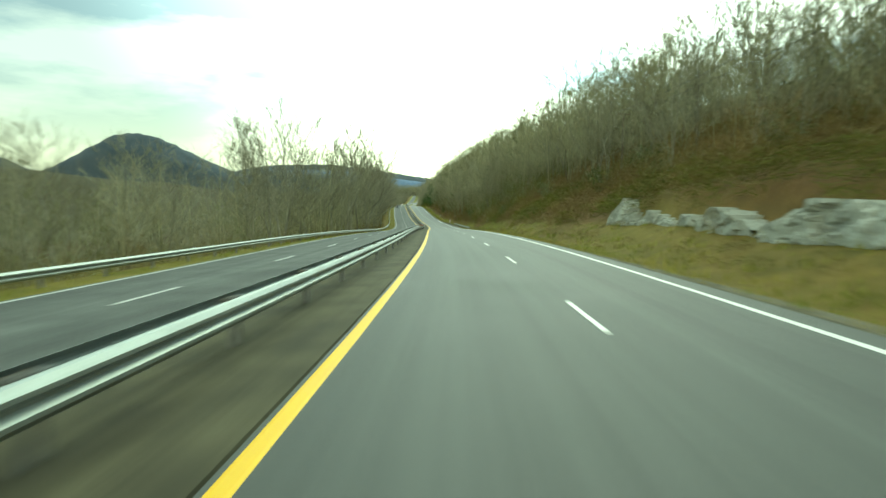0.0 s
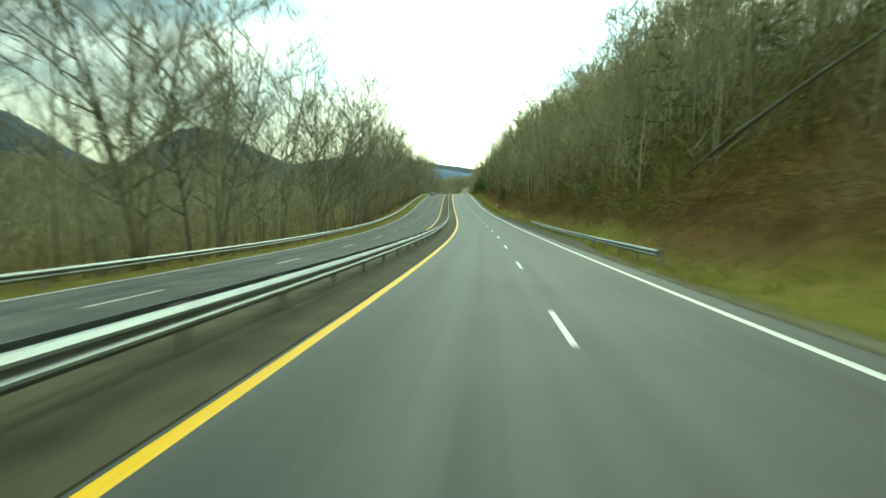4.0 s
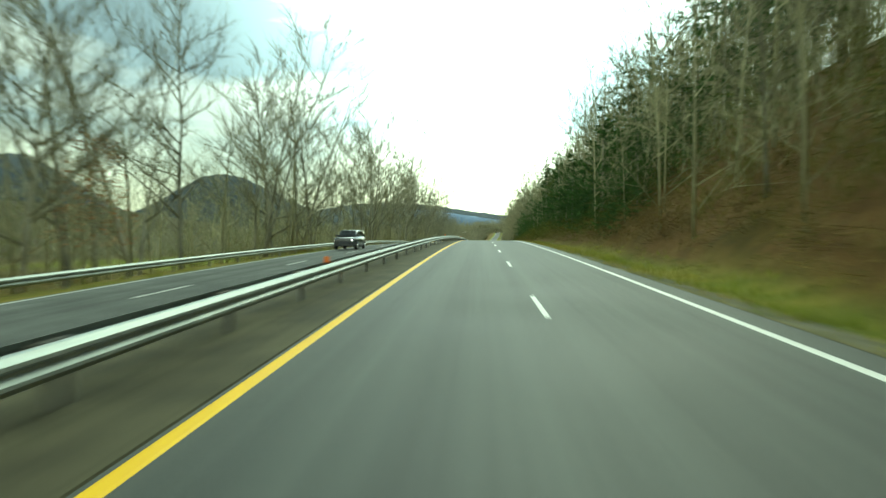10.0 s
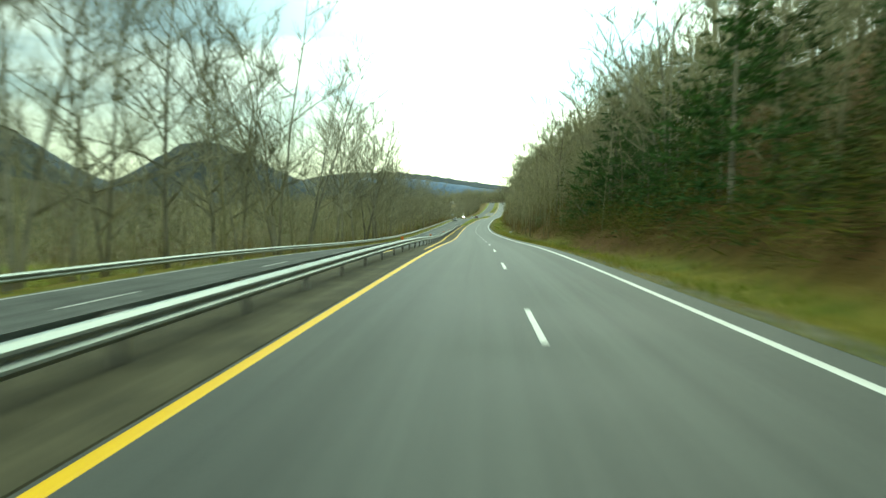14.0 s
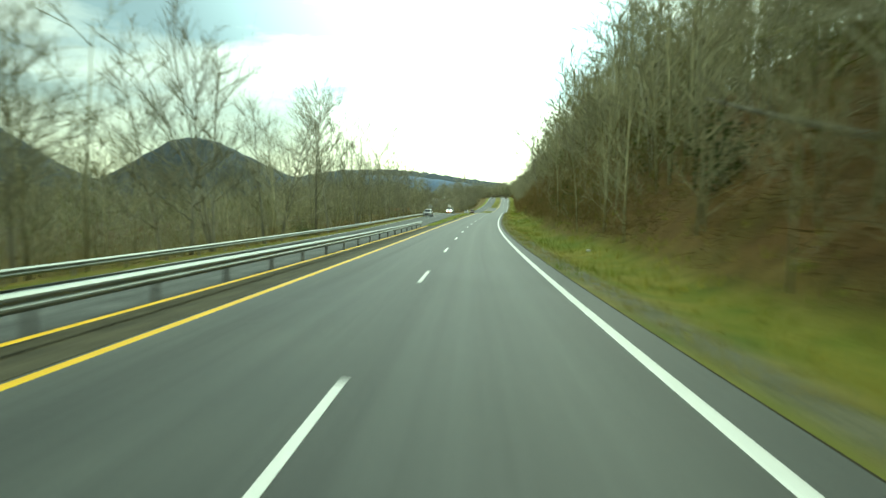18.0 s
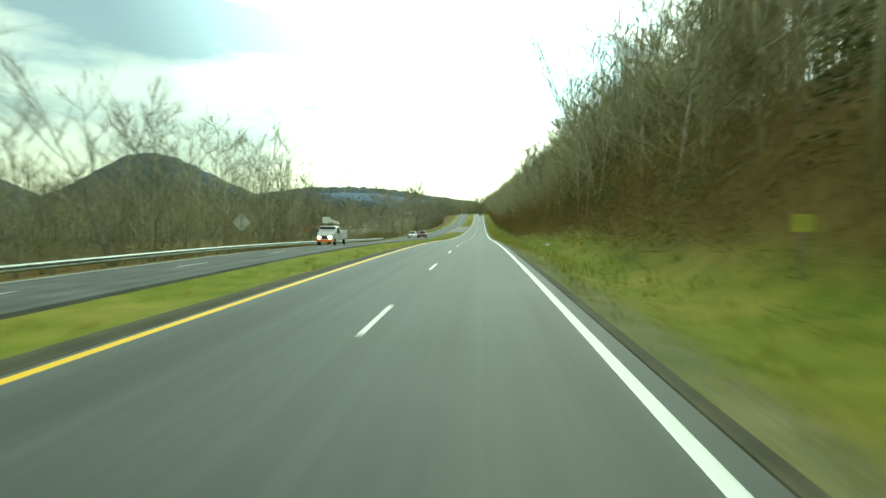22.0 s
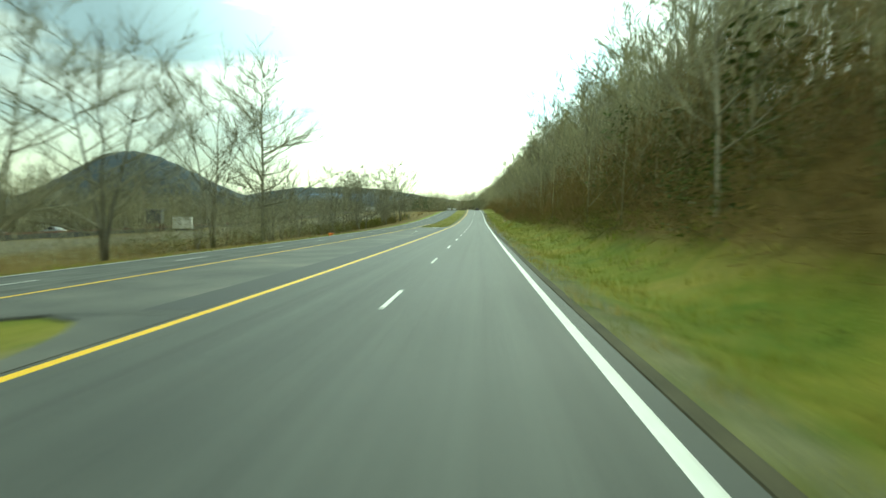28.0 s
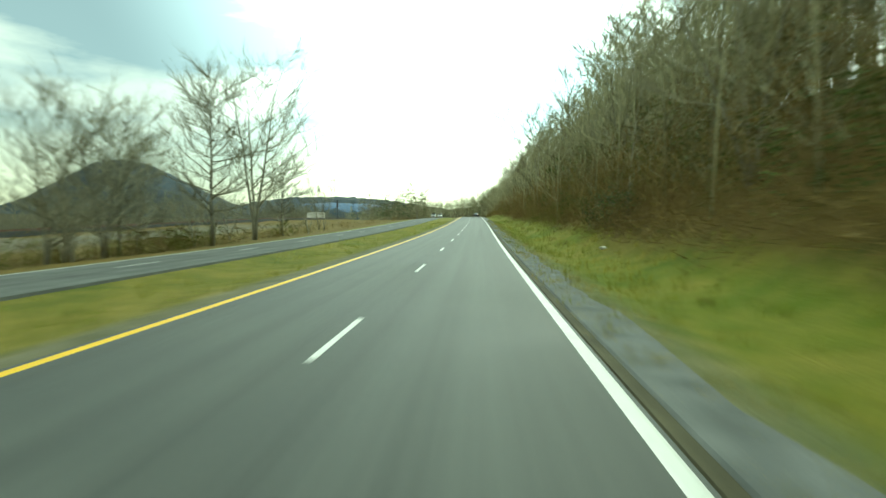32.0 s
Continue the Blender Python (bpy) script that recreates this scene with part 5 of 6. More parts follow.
for i in range(5):
    q_, sp = random.Random(360 + i), Soup()
    for k_ in range(74):
        t_, z_ = q_.random() * 6.28, q_.random()
        w_ = 1.5 * math.sqrt(q_.random() * (1 - z_ * z_) + 0.02)
        p_ = Vector((w_ * math.cos(t_), w_ * math.sin(t_), z_ * 1.7))
        g_ = Vector((q_.uniform(-1, 1) + 0.6 * math.cos(t_), q_.uniform(-1, 1) + 0.6 * math.sin(t_), q_.uniform(-0.5, 0.9))).normalized()
        sliver(sp, p_, p_ + g_ * q_.uniform(0.5, 1.3), q_.uniform(0.014, 0.03), q_)
    CT.append(sp.tris())
tan, olive = [], []
for q in range(2300):
    s = r.uniform(-30, 215)
    u = float(np.interp(s, [-30, 52, 62, 100, 150], [16.2, 16.2, 14.2, 14.8, 14.0])) + 34 * r.random() ** 1.6
    (olive if nz(s, u, 0.05, 2.0) + 0.2 * r.uniform(-1, 1) > 0.1 else tan).append((s, u, r.uniform(0.5, 1.0) + 0.02 * (u - 14), r.random() * 6.28, r.randrange(10)))
for q in range(2000):
    s = r.uniform(200, 1330)
    u = 12.8 + (0.5 if s > 850 else 0) + 6 * r.random() ** 1.3
    (olive if nz(s, u, 0.04, 2.0) + 0.2 * r.uniform(-1, 1) > (0.02 if s > 640 else 0.1) else tan).append((s, u, r.uniform(0.35, 0.95), r.random() * 6.28, r.randrange(10)))
for q in range(480):
    s = r.uniform(-10, 150)
    (olive if r.random() < 0.45 else tan).append((s, r.uniform(10.6, 15.6), r.uniform(0.12, 0.36), r.random() * 6.28, r.randrange(10)))
for q in range(420):
    s = r.uniform(640, 1300)
    (olive if r.random() < 0.6 else tan).append((s, r.uniform(11.2, 14), r.uniform(0.12, 0.34), r.random() * 6.28, r.randrange(10)))
for q in range(330):
    s = r.uniform(366, 512)
    olive.append((s, 12.9 + 5.5 * r.random() ** 1.2, r.uniform(0.5, 1.15), r.random() * 6.28, r.randrange(10)))
for q in range(170):
    s = r.uniform(85, 190)
    (olive if r.random() < 0.7 else tan).append((s, r.uniform(11.2, 15), r.uniform(0.12, 0.34), r.random() * 6.28, r.randrange(10)))
for q in range(330):
    s = r.uniform(255, 560)
    (olive if r.random() < 0.5 else tan).append((s, r.uniform(11.0, 13.4), r.uniform(0.12, 0.36), r.random() * 6.28, r.randrange(10)))
for q in range(260):
    s = r.choice((r.uniform(935, 1110), r.uniform(985, 1075), r.uniform(838, 870)))
    (olive if r.random() < 0.7 else tan).append((s, left_u(s) - 5 - abs(r.gauss(0, 3.5)), r.uniform(0.5, 1.3), r.random() * 6.28, r.randrange(10)))
scatter("undergrowth", "rounded tangles of tan and brown brush on the bank", "brush", BRUSH, CT, tan)
scatter("undergrowth", "rounded tangles of olive-green brush on the bank", "brush", BRUSH_GREEN, CT, olive)
scatter("undergrowth", "tangled dry brown brush on the banks", "brush", BRUSH, BT, places)
GT = []
for i in range(3):
    sp, rr = Soup(), random.Random(150 + i)
    for b in range(13):
        a, q = rr.random() * 6.28, rr.random() * 0.35
        p = Vector((q * math.cos(a), q * math.sin(a), 0))
        sliver(sp, p, p + Vector((rr.uniform(-0.1, 0.1), rr.uniform(-0.1, 0.1), rr.uniform(0.12, 0.42))), 0.014, rr)
    GT.append(sp.tris())
places = []
for q in range(9500):
    s = r.uniform(0, 1150)
    w = r.random()
    if w < 0.55:
        u = float(sh_w(s)) + 0.15 + r.random() ** 1.3 * 4.5
    elif s > MEDIAN_END + 4 and not CROSS_A - 3 < s < CROSS_B + 3:
        u = r.uniform(float(opp_u(s)) + OPP + 0.6, -1.0)
    else:
        u = float(opp_u(s)) - OPP - 0.6 - r.random() * 3.5
    places.append((s, u, r.uniform(0.5, 1.2), r.random() * 6.28, r.randrange(9)))
for q in range(5200):
    s = r.uniform(0, 1150)
    u = 9.2 + float(np.interp(s, [0, 60], [1.0, 0])) + r.random() * (1.8 if 255 < s < 575 else 5.5)
    places.append((s, u, r.uniform(0.6, 1.5), r.random() * 6.28, r.randrange(9)))
straw = []
for q in range(5600):
    s = r.uniform(0, 1150)
    straw.append((s, float(sh_w(s)) + 0.1 + 1.7 * r.random() ** 1.4, r.uniform(0.4, 0.95), r.random() * 6.28, r.randrange(9)))
scatter("grass", "dry straw-coloured grass along the edge of the asphalt", "grass", STRAW, GT, straw)
scatter("grass", "short mixed green and straw-coloured grass on the verges", "grass", GRASS_BLADE, GT, places)

# ---------- small things along the road ----------
RED_PAINT = material("faded_red_paint", (0.42, 0.06, 0.03), (0.55, 0.10, 0.05), scale=3, fine=40, rough=0.5, bump=0.05, world_space=False)
ORANGE = material("orange_reflective_plastic", (0.75, 0.16, 0.02), (0.85, 0.22, 0.03), scale=4, fine=40, rough=0.4, bump=0.03, world_space=False)
OFF_WHITE = material("off_white_paint", (0.55, 0.55, 0.52), (0.72, 0.72, 0.69), scale=2, fine=30, rough=0.5, bump=0.04, world_space=False)
SIGN_BACK = material("grey_sign_back", (0.34, 0.36, 0.34), (0.46, 0.48, 0.46), scale=2, fine=30, rough=0.45, bump=0.03, metal=0.4, world_space=False)
LIME = material("faded_yellow_green_sheet", (0.3, 0.32, 0.05), (0.4, 0.4, 0.08), scale=2, fine=30, rough=0.5, bump=0.02, world_space=False)
POLE_WOOD = material("tarred_pole_wood", (0.14, 0.115, 0.085), (0.26, 0.22, 0.17), scale=2, fine=30, rough=0.9, stretch=(1, 1, 0.2), world_space=False)
DARK_METAL = material("dark_painted_metal", (0.02, 0.025, 0.04), (0.05, 0.055, 0.07), scale=2, fine=30, rough=0.5, bump=0.03, world_space=False)
RUSTY_IRON = material("rusty_iron", (0.07, 0.035, 0.025), (0.15, 0.07, 0.045), scale=1.2, fine=20, rough=0.85, bump=0.2, world_space=False)
CONTAINER = material("orange_red_container_paint", (0.50, 0.10, 0.03), (0.62, 0.15, 0.05), scale=1, fine=20, rough=0.55, bump=0.05, world_space=False)
RUBBER = material("tyre_rubber", (0.012, 0.012, 0.012), (0.03, 0.03, 0.03), scale=6, fine=60, rough=0.85, world_space=False)
CHROME = material("wheel_alloy", (0.45, 0.45, 0.46), (0.6, 0.6, 0.6), scale=4, fine=40, rough=0.3, bump=0, metal=0.9, world_space=False)
CAR_WHITE = material("white_car_paint", (0.62, 0.63, 0.62), (0.72, 0.73, 0.72), scale=1, fine=20, rough=0.25, bump=0, coat=0.6, world_space=False)
CAR_GREY = material("grey_car_paint", (0.2, 0.21, 0.22), (0.27, 0.28, 0.29), scale=1, fine=20, rough=0.25, bump=0, coat=0.6, world_space=False)
CAR_DARK = material("dark_blue_grey_car_paint", (0.03, 0.034, 0.042), (0.05, 0.055, 0.065), scale=1, fine=20, rough=0.25, bump=0, coat=0.6, world_space=False)
CAR_RED = material("dark_maroon_car_paint", (0.075, 0.012, 0.012), (0.11, 0.02, 0.018), scale=1, fine=20, rough=0.25, bump=0, coat=0.6, world_space=False)
CAR_GLASS = material("tinted_car_glass", (0.015, 0.018, 0.02), (0.03, 0.035, 0.04), scale=1, fine=10, rough=0.12, bump=0, world_space=False)
WATER = material("rain_puddle_water", (0.02, 0.025, 0.03), (0.03, 0.035, 0.04), scale=2, fine=10, rough=0.12, bump=0)
LAMP_ON = bpy.data.materials.new("lit_headlight")
LAMP_ON.use_nodes = True
_b = LAMP_ON.node_tree.nodes["Principled BSDF"]
_b.inputs["Base Color"].default_value = (0.9, 0.9, 0.85, 1)
_b.inputs["Emission Color"].default_value, _b.inputs["Emission Strength"].default_value = (1.0, 0.95, 0.8, 1), 60.0


def frame_at(s, u, dz=0.0, turn=0.0, ground=True):
    p = on_ground(s, u, dz) if ground else spot(s, u, dz)
    return Matrix.Translation(p) @ Euler((0, 0, heading(s) + turn)).to_matrix().to_4x4()


def rod(bm, x, y, z0, z1, r, sides=10, r2=None):
    bmesh.ops.create_cone(bm, cap_ends=True, segments=sides, radius1=r, radius2=r if r2 is None else r2, depth=z1 - z0, matrix=Matrix.Translation((x, y, (z0 + z1) / 2)))
    return bm


def thing(name, label, cat, m, group=""):
    ob = tagged(new(name), label, cat, group)
    ob.matrix_basis = m
    return ob


# red and white banded marker on the verge
mk = thing("object_marker", "upright marker panel with faded red and white bands on the verge", "road marker", frame_at(221.5, 10.85, 0.3))
part("post", box(bmesh.new(), -0.03, 0.03, 0.02, 0.06, -0.8, 1.3, 0.005), STEEL_DULL, mk)
part("panel", box(bmesh.new(), -0.15, 0.15, -0.005, 0.012, 0.05, 1.36, 0.004), OFF_WHITE, mk)
for i in range(5):
    part("band", box(bmesh.new(), -0.15, 0.15, -0.012, -0.006, 0.12 + i * 0.26, 0.25 + i * 0.26), RED_PAINT, mk, "faded red band")

# small white plate on a post
mp_ = thing("marker_post", "leaning white marker plate with an orange top", "road marker", frame_at(275.7, 11.6) @ Euler((0, 0.16, 0)).to_matrix().to_4x4())
part("post", rod(bmesh.new(), 0, 0.02, -0.5, 1.25, 0.022), STEEL_DULL, mp_)
part("plate", box(bmesh.new(), -0.12, 0.12, -0.008, 0.0, 0.3, 0.85, 0.003), OFF_WHITE, mp_)
part("top_plate", box(bmesh.new(), -0.12, 0.12, -0.008, 0.0, 0.9, 1.22, 0.003), ORANGE, mp_, "faded orange square")

sg = thing("sign", "small yellow-green plate on a steel post by the bank", "road sign", frame_at(710, 13.0, 0.0, 0.1))
part("post", rod(bmesh.new(), 0, 0.03, -0.4, 1.5, 0.025), STEEL_DULL, sg)
part("plate", box(bmesh.new(), -0.26, 0.26, -0.006, 0.004, 1.1, 1.52, 0.003), LIME, sg)

# diamond warning sign, seen from behind
ds = thing("sign", "diamond-shaped road sign seen from its grey back", "road sign", frame_at(745, -16.0))
part("post", box(bmesh.new(), -0.04, 0.04, -0.03, 0.03, -0.4, 3.4, 0.006), STEEL_DULL, ds)
_bm = box(bmesh.new(), -0.6, 0.6, 0.035, 0.045, -0.6, 0.6, 0.004)
bmesh.ops.rotate(_bm, verts=_bm.verts, matrix=Matrix.Rotation(math.pi / 4, 3, "Y"))
bmesh.ops.translate(_bm, verts=_bm.verts, vec=(0, 0, 2.75))
part("plate", _bm, SIGN_BACK, ds)
for z in (2.35, 3.1):
    part("bracket", box(bmesh.new(), -0.35, 0.35, 0.03, 0.036, z, z + 0.04), STEEL_DULL, ds)
# orange reflectors on the median rail
for s in (105, 127.8, 331.6, 381.6, 423, 474, 499, 540, 564):
    rf = thing("rail_reflector", "orange reflector tab on top of the median rail", "reflector", frame_at(s, RAIL_U(s) - 0.18, float(med_base(s)), 0, False), "rail reflectors")
    part("bracket", box(bmesh.new(), -0.02, 0.02, -0.004, 0.004, 0.66, 0.76), STEEL_DULL, rf)
    part("tab", box(bmesh.new(), -0.075, 0.075, -0.012, -0.004, 0.72, 0.90, 0.004), ORANGE, rf)

# litter
for i, (s, u, w) in enumerate([(575.5, 11.9, 0.6), (749.5, 11.8, 0.5), (1046.5, 12.6, 0.4), (600, 11.4, 0.22), (668, 10.6, 0.15)]):
    bm = bmesh.new()
    bmesh.ops.create_icosphere(bm, subdivisions=2, radius=0.5)
    for v in bm.verts:
        v.co = Vector((v.co.x * w * 1.6, v.co.y * w * 0.8, v.co.z * w * 0.5)) * (1 + 0.5 * noise.noise(v.co * 3 + Vector((i, 0, 0))))
    ob = tagged(new("litter", bm_mesh(bm, "litter", OFF_WHITE)), "crumpled white plastic litter lying in the grass", "litter")
    ob.matrix_basis = frame_at(s, u, 0.08 * w + 0.05, i)
oj = tagged(new("traffic_cone"), "orange traffic cone lying beside the far lane", "traffic cone")
oj.matrix_basis = frame_at(963.5, -14.9, 0.2) @ Euler((math.pi / 2 - 0.25, 0, 1.2)).to_matrix().to_4x4()
part("cone", rod(bmesh.new(), 0, 0, 0.03, 0.75, 0.2, 14, 0.03), ORANGE, oj)
part("base", box(bmesh.new(), -0.25, 0.25, -0.25, 0.25, 0, 0.035, 0.01), ORANGE, oj)

# pale cut rock above the verge, broken in slanting slabs
def rock_face(s0, s1, u, base, height, seed):
    """A broken cut: blocks set forward and back along slanting joints, with a ragged top."""
    n, rows_ = int((s1 - s0) / 0.22), 16
    vs, fs = [], []

    def joint(a, b, k):
        return noise.cell(Vector((a * k + seed, b * k * 1.7, seed * 0.37)))

    for i in range(n + 1):
        s = s0 + (s1 - s0) * i / n
        end = max(min(1.0, (s - s0) / 1.6, (s1 - s) / 1.6), 0.0)
        ragged = 0.72 + 0.45 * joint(s, 0.2, 0.55) + 0.2 * joint(s, 1.4, 1.6) + 0.12 * noise.noise(Vector((s * 2.7, seed, 0)))
        hh = height(s) * ragged * (0.25 + 0.75 * end)
        for j in range(rows_ + 1):
            t = j / rows_
            z = t * hh
            a, b = s - 0.55 * z, z + 0.25 * s
            du = 0.22 * z + 0.24 * joint(a, b, 0.6) + 0.12 * joint(a, b, 1.7) + 0.05 * noise.noise(Vector((s * 3.1, z * 3.7, seed)))
            vs.append(spot(s + 0.06 * noise.noise(Vector((s * 4, z * 4, 2.0))), u(s) + du, base(s) - 0.35 + t * (hh + 0.35)))
        vs.append(spot(s, u(s) + 0.22 * hh + 1.9, base(s) + hh * 0.9 + 0.1))
    w = rows_ + 2
    for i in range(n):
        for j in range(w - 1):
            fs.append((i * w + j, (i + 1) * w + j, (i + 1) * w + j + 1, i * w + j + 1))
    return mesh("rock_face", vs, fs, ROCK)


for a, b, sd in ((-6, 26, 1.0), (26.3, 47, 5.0)):
    ob = tagged(new("rock_outcrop", rock_face(a, b, lambda s: 14.75 + 0.25 * math.sin(s * 0.2), lambda s: float(ground_z(s, 14.75)) - 0.1, lambda s: float(np.interp(s, [-6, 20, 25, 30, 36, 41, 47], [1.6, 1.5, 1.3, 1.2, 1.5, 1.95, 2.1])), sd)), "pale grey slabby rock cut above the grass slope", "rock")

# fallen trunks on the bank
for i, (s, u, L, az, tilt) in enumerate([(169, 18, 30, 3.0, 0.14), (366, 16.5, 13, -0.9, 0.42), (500, 15.0, 5, 2.6, 0.3), (585, 17, 6, 0.7, 0.35), (808, 17.5, 5, 2.9, 0.1), (548, 16.5, 4, 2.8, 0.2)]):
    pth = [Vector((0, L * t, math.sin(t * 3 + i) * 0.12 * L / 10)) for t in (0, 0.25, 0.5, 0.75, 1)]
    v, f = tube(pth, [0.15, 0.13, 0.11, 0.08, 0.03], 8)
    for q in range(4):
        b0 = pth[1].lerp(pth[4], 0.2 + 0.2 * q)
        vv, ff = tube([b0, b0 + Vector((0.5 * (-1) ** q, 0.6, 0.5)), b0 + Vector((0.8 * (-1) ** q, 1.3, 0.8))], [0.045, 0.03, 0.01], 5)
        f = f + [tuple(x + len(v) for x in k_) for k_ in ff]
        v = v + vv
    ob = tagged(new("fallen_trunk", mesh("fallen_trunk", v, f, BARK, True)), "pale fallen tree trunk lying on the leafy bank", "log")
    ob.matrix_basis = frame_at(s, u, 0.12, az) @ Euler((tilt, 0, 0)).to_matrix().to_4x4()

# wooden power poles and their wires
def power_pole(s, u, H, turn=0.0, arms=1):
    p = thing("utility_pole", "weathered wooden utility pole with a crossarm", "utility pole", frame_at(s, u, 0, turn), "utility poles")
    part("pole", rod(bmesh.new(), 0, 0, -1, H, 0.16, 10, 0.11), POLE_WOOD, p)
    for k_ in range(arms):
        z = H - 0.5 - k_ * 1.1
        part("crossarm", box(bmesh.new(), -1.2, 1.2, 0.1, 0.2, z, z + 0.12, 0.01), POLE_WOOD, p)
        for x in (-1.1, -0.45, 0.45, 1.1):
            part("insulator", rod(bmesh.new(), x, 0.15, z + 0.12, z + 0.3, 0.045, 8, 0.03), DARK_METAL, p)
    return p


P1, P2 = (90, 30.5, 9.5), (-14, 25.0, 11.0)
tops = []
for s, u, H in (P1, P2):
    power_pole(s, u, H, 0.1)
    tops.append((s, u, H))
for x in (-1.1, 1.1):
    a = frame_at(P1[0], P1[1], 0, 0.1) @ Vector((x, 0.15, P1[2] - 0.2))
    b = frame_at(P2[0], P2[1], 0, 0.1) @ Vector((x, 0.15, P2[2] - 0.2))
    pts_ = [a.lerp(b, t / 14) - Vector((0, 0, 1.6 * 4 * (t / 14) * (1 - t / 14))) for t in range(15)]
    tagged(new("power_line", mesh("power_line", *tube(pts_, [0.022] * 15, 5), DARK_METAL)), "black overhead cable sagging between the poles", "cable")
power_pole(706, -31, 13.0)
power_pole(1000, -64, 8.5)
power_pole(930, -66, 8.5)

# puddles on the crossover
for i, (s, u, w, l) in enumerate([(988.0, -2.3, 0.6, 1.3), (985.4, -1.7, 0.3, 0.8), (990.2, -2.9, 0.3, 0.5), (967, -3.5, 0.5, 1.6), (958, -2.8, 0.3, 1.1)]):
    vs = []
    for k_ in range(22):
        t = k_ / 22 * 2 * math.pi
        rr = 0.8 + 0.8 * noise.noise(Vector((math.cos(t) * 2.2, math.sin(t) * 2.2, i * 3.7 + 0.4)))
        du, ds_ = w * rr * math.cos(t), l * rr * math.sin(t)
        q = s + ds_
        zc = float(opp_z(q)) + OPP * FALL
        f_ = (-0.2 - (u + du)) / (-0.2 - (float(opp_u(q)) + OPP + 0.35))
        vs.append(spot(q, u + du, -0.004 + f_ * (zc + 0.017) + 0.006))
    tagged(new("puddle", mesh("puddle", vs, [tuple(range(22))], WATER)), "shallow rain puddle on the worn asphalt", "puddle", kind="structure")


# ---------- vehicles ----------
def loft(stations):
    """stations: (y, [(x, z), ...]) rings of equal length, closed into a shell"""
    vs, fs = [], []
    n = len(stations[0][1])
    for y, ring in stations:
        vs += [(x, y, z) for x, z in ring]
    for i in range(len(stations) - 1):
        for k_ in range(n):
            j = (k_ + 1) % n
            fs.append((i * n + k_, i * n + j, (i + 1) * n + j, (i + 1) * n + k_))
    fs.append(tuple(range(n))[::-1])
    fs.append(tuple((len(stations) - 1) * n + k_ for k_ in range(n)))
    return vs, fs


def ring(hw, z0, z1, tuck=0.06):
    m_ = (z0 + z1) / 2
    return [(-hw + tuck, z0), (hw - tuck, z0), (hw, z0 + 0.12), (hw, m_), (hw - tuck * 0.5, z1 - 0.05), (hw - tuck * 1.6, z1), (-hw + tuck * 1.6, z1), (-hw + tuck * 0.5, z1 - 0.05), (-hw, m_), (-hw, z0 + 0.12)]


def wheel(parent, x, y, r, w=0.22):
    side = 1 if x > 0 else -1
    tyre = bmesh.new()
    bmesh.ops.create_cone(tyre, cap_ends=True, segments=20, radius1=r, radius2=r, depth=w, matrix=Matrix.Translation((x, y, r)) @ Matrix.Rotation(math.pi / 2, 4, "Y"))
    bmesh.ops.bevel(tyre, geom=[e for e in tyre.edges if len(e.link_faces) == 2 and any(len(f.verts) > 4 for f in e.link_faces)], offset=0.03, segments=2, affect="EDGES")
    wh = part("wheel", tyre, RUBBER, parent, "black rubber tyre")
    rim = bmesh.new()
    bmesh.ops.create_cone(rim, cap_ends=True, segments=16, radius1=r * 0.62, radius2=r * 0.5, depth=0.05, matrix=Matrix.Translation((x + side * (w / 2 + 0.005), y, r)) @ Matrix.Rotation(side * math.pi / 2, 4, "Y"))
    part("rim", rim, CHROME, wh)


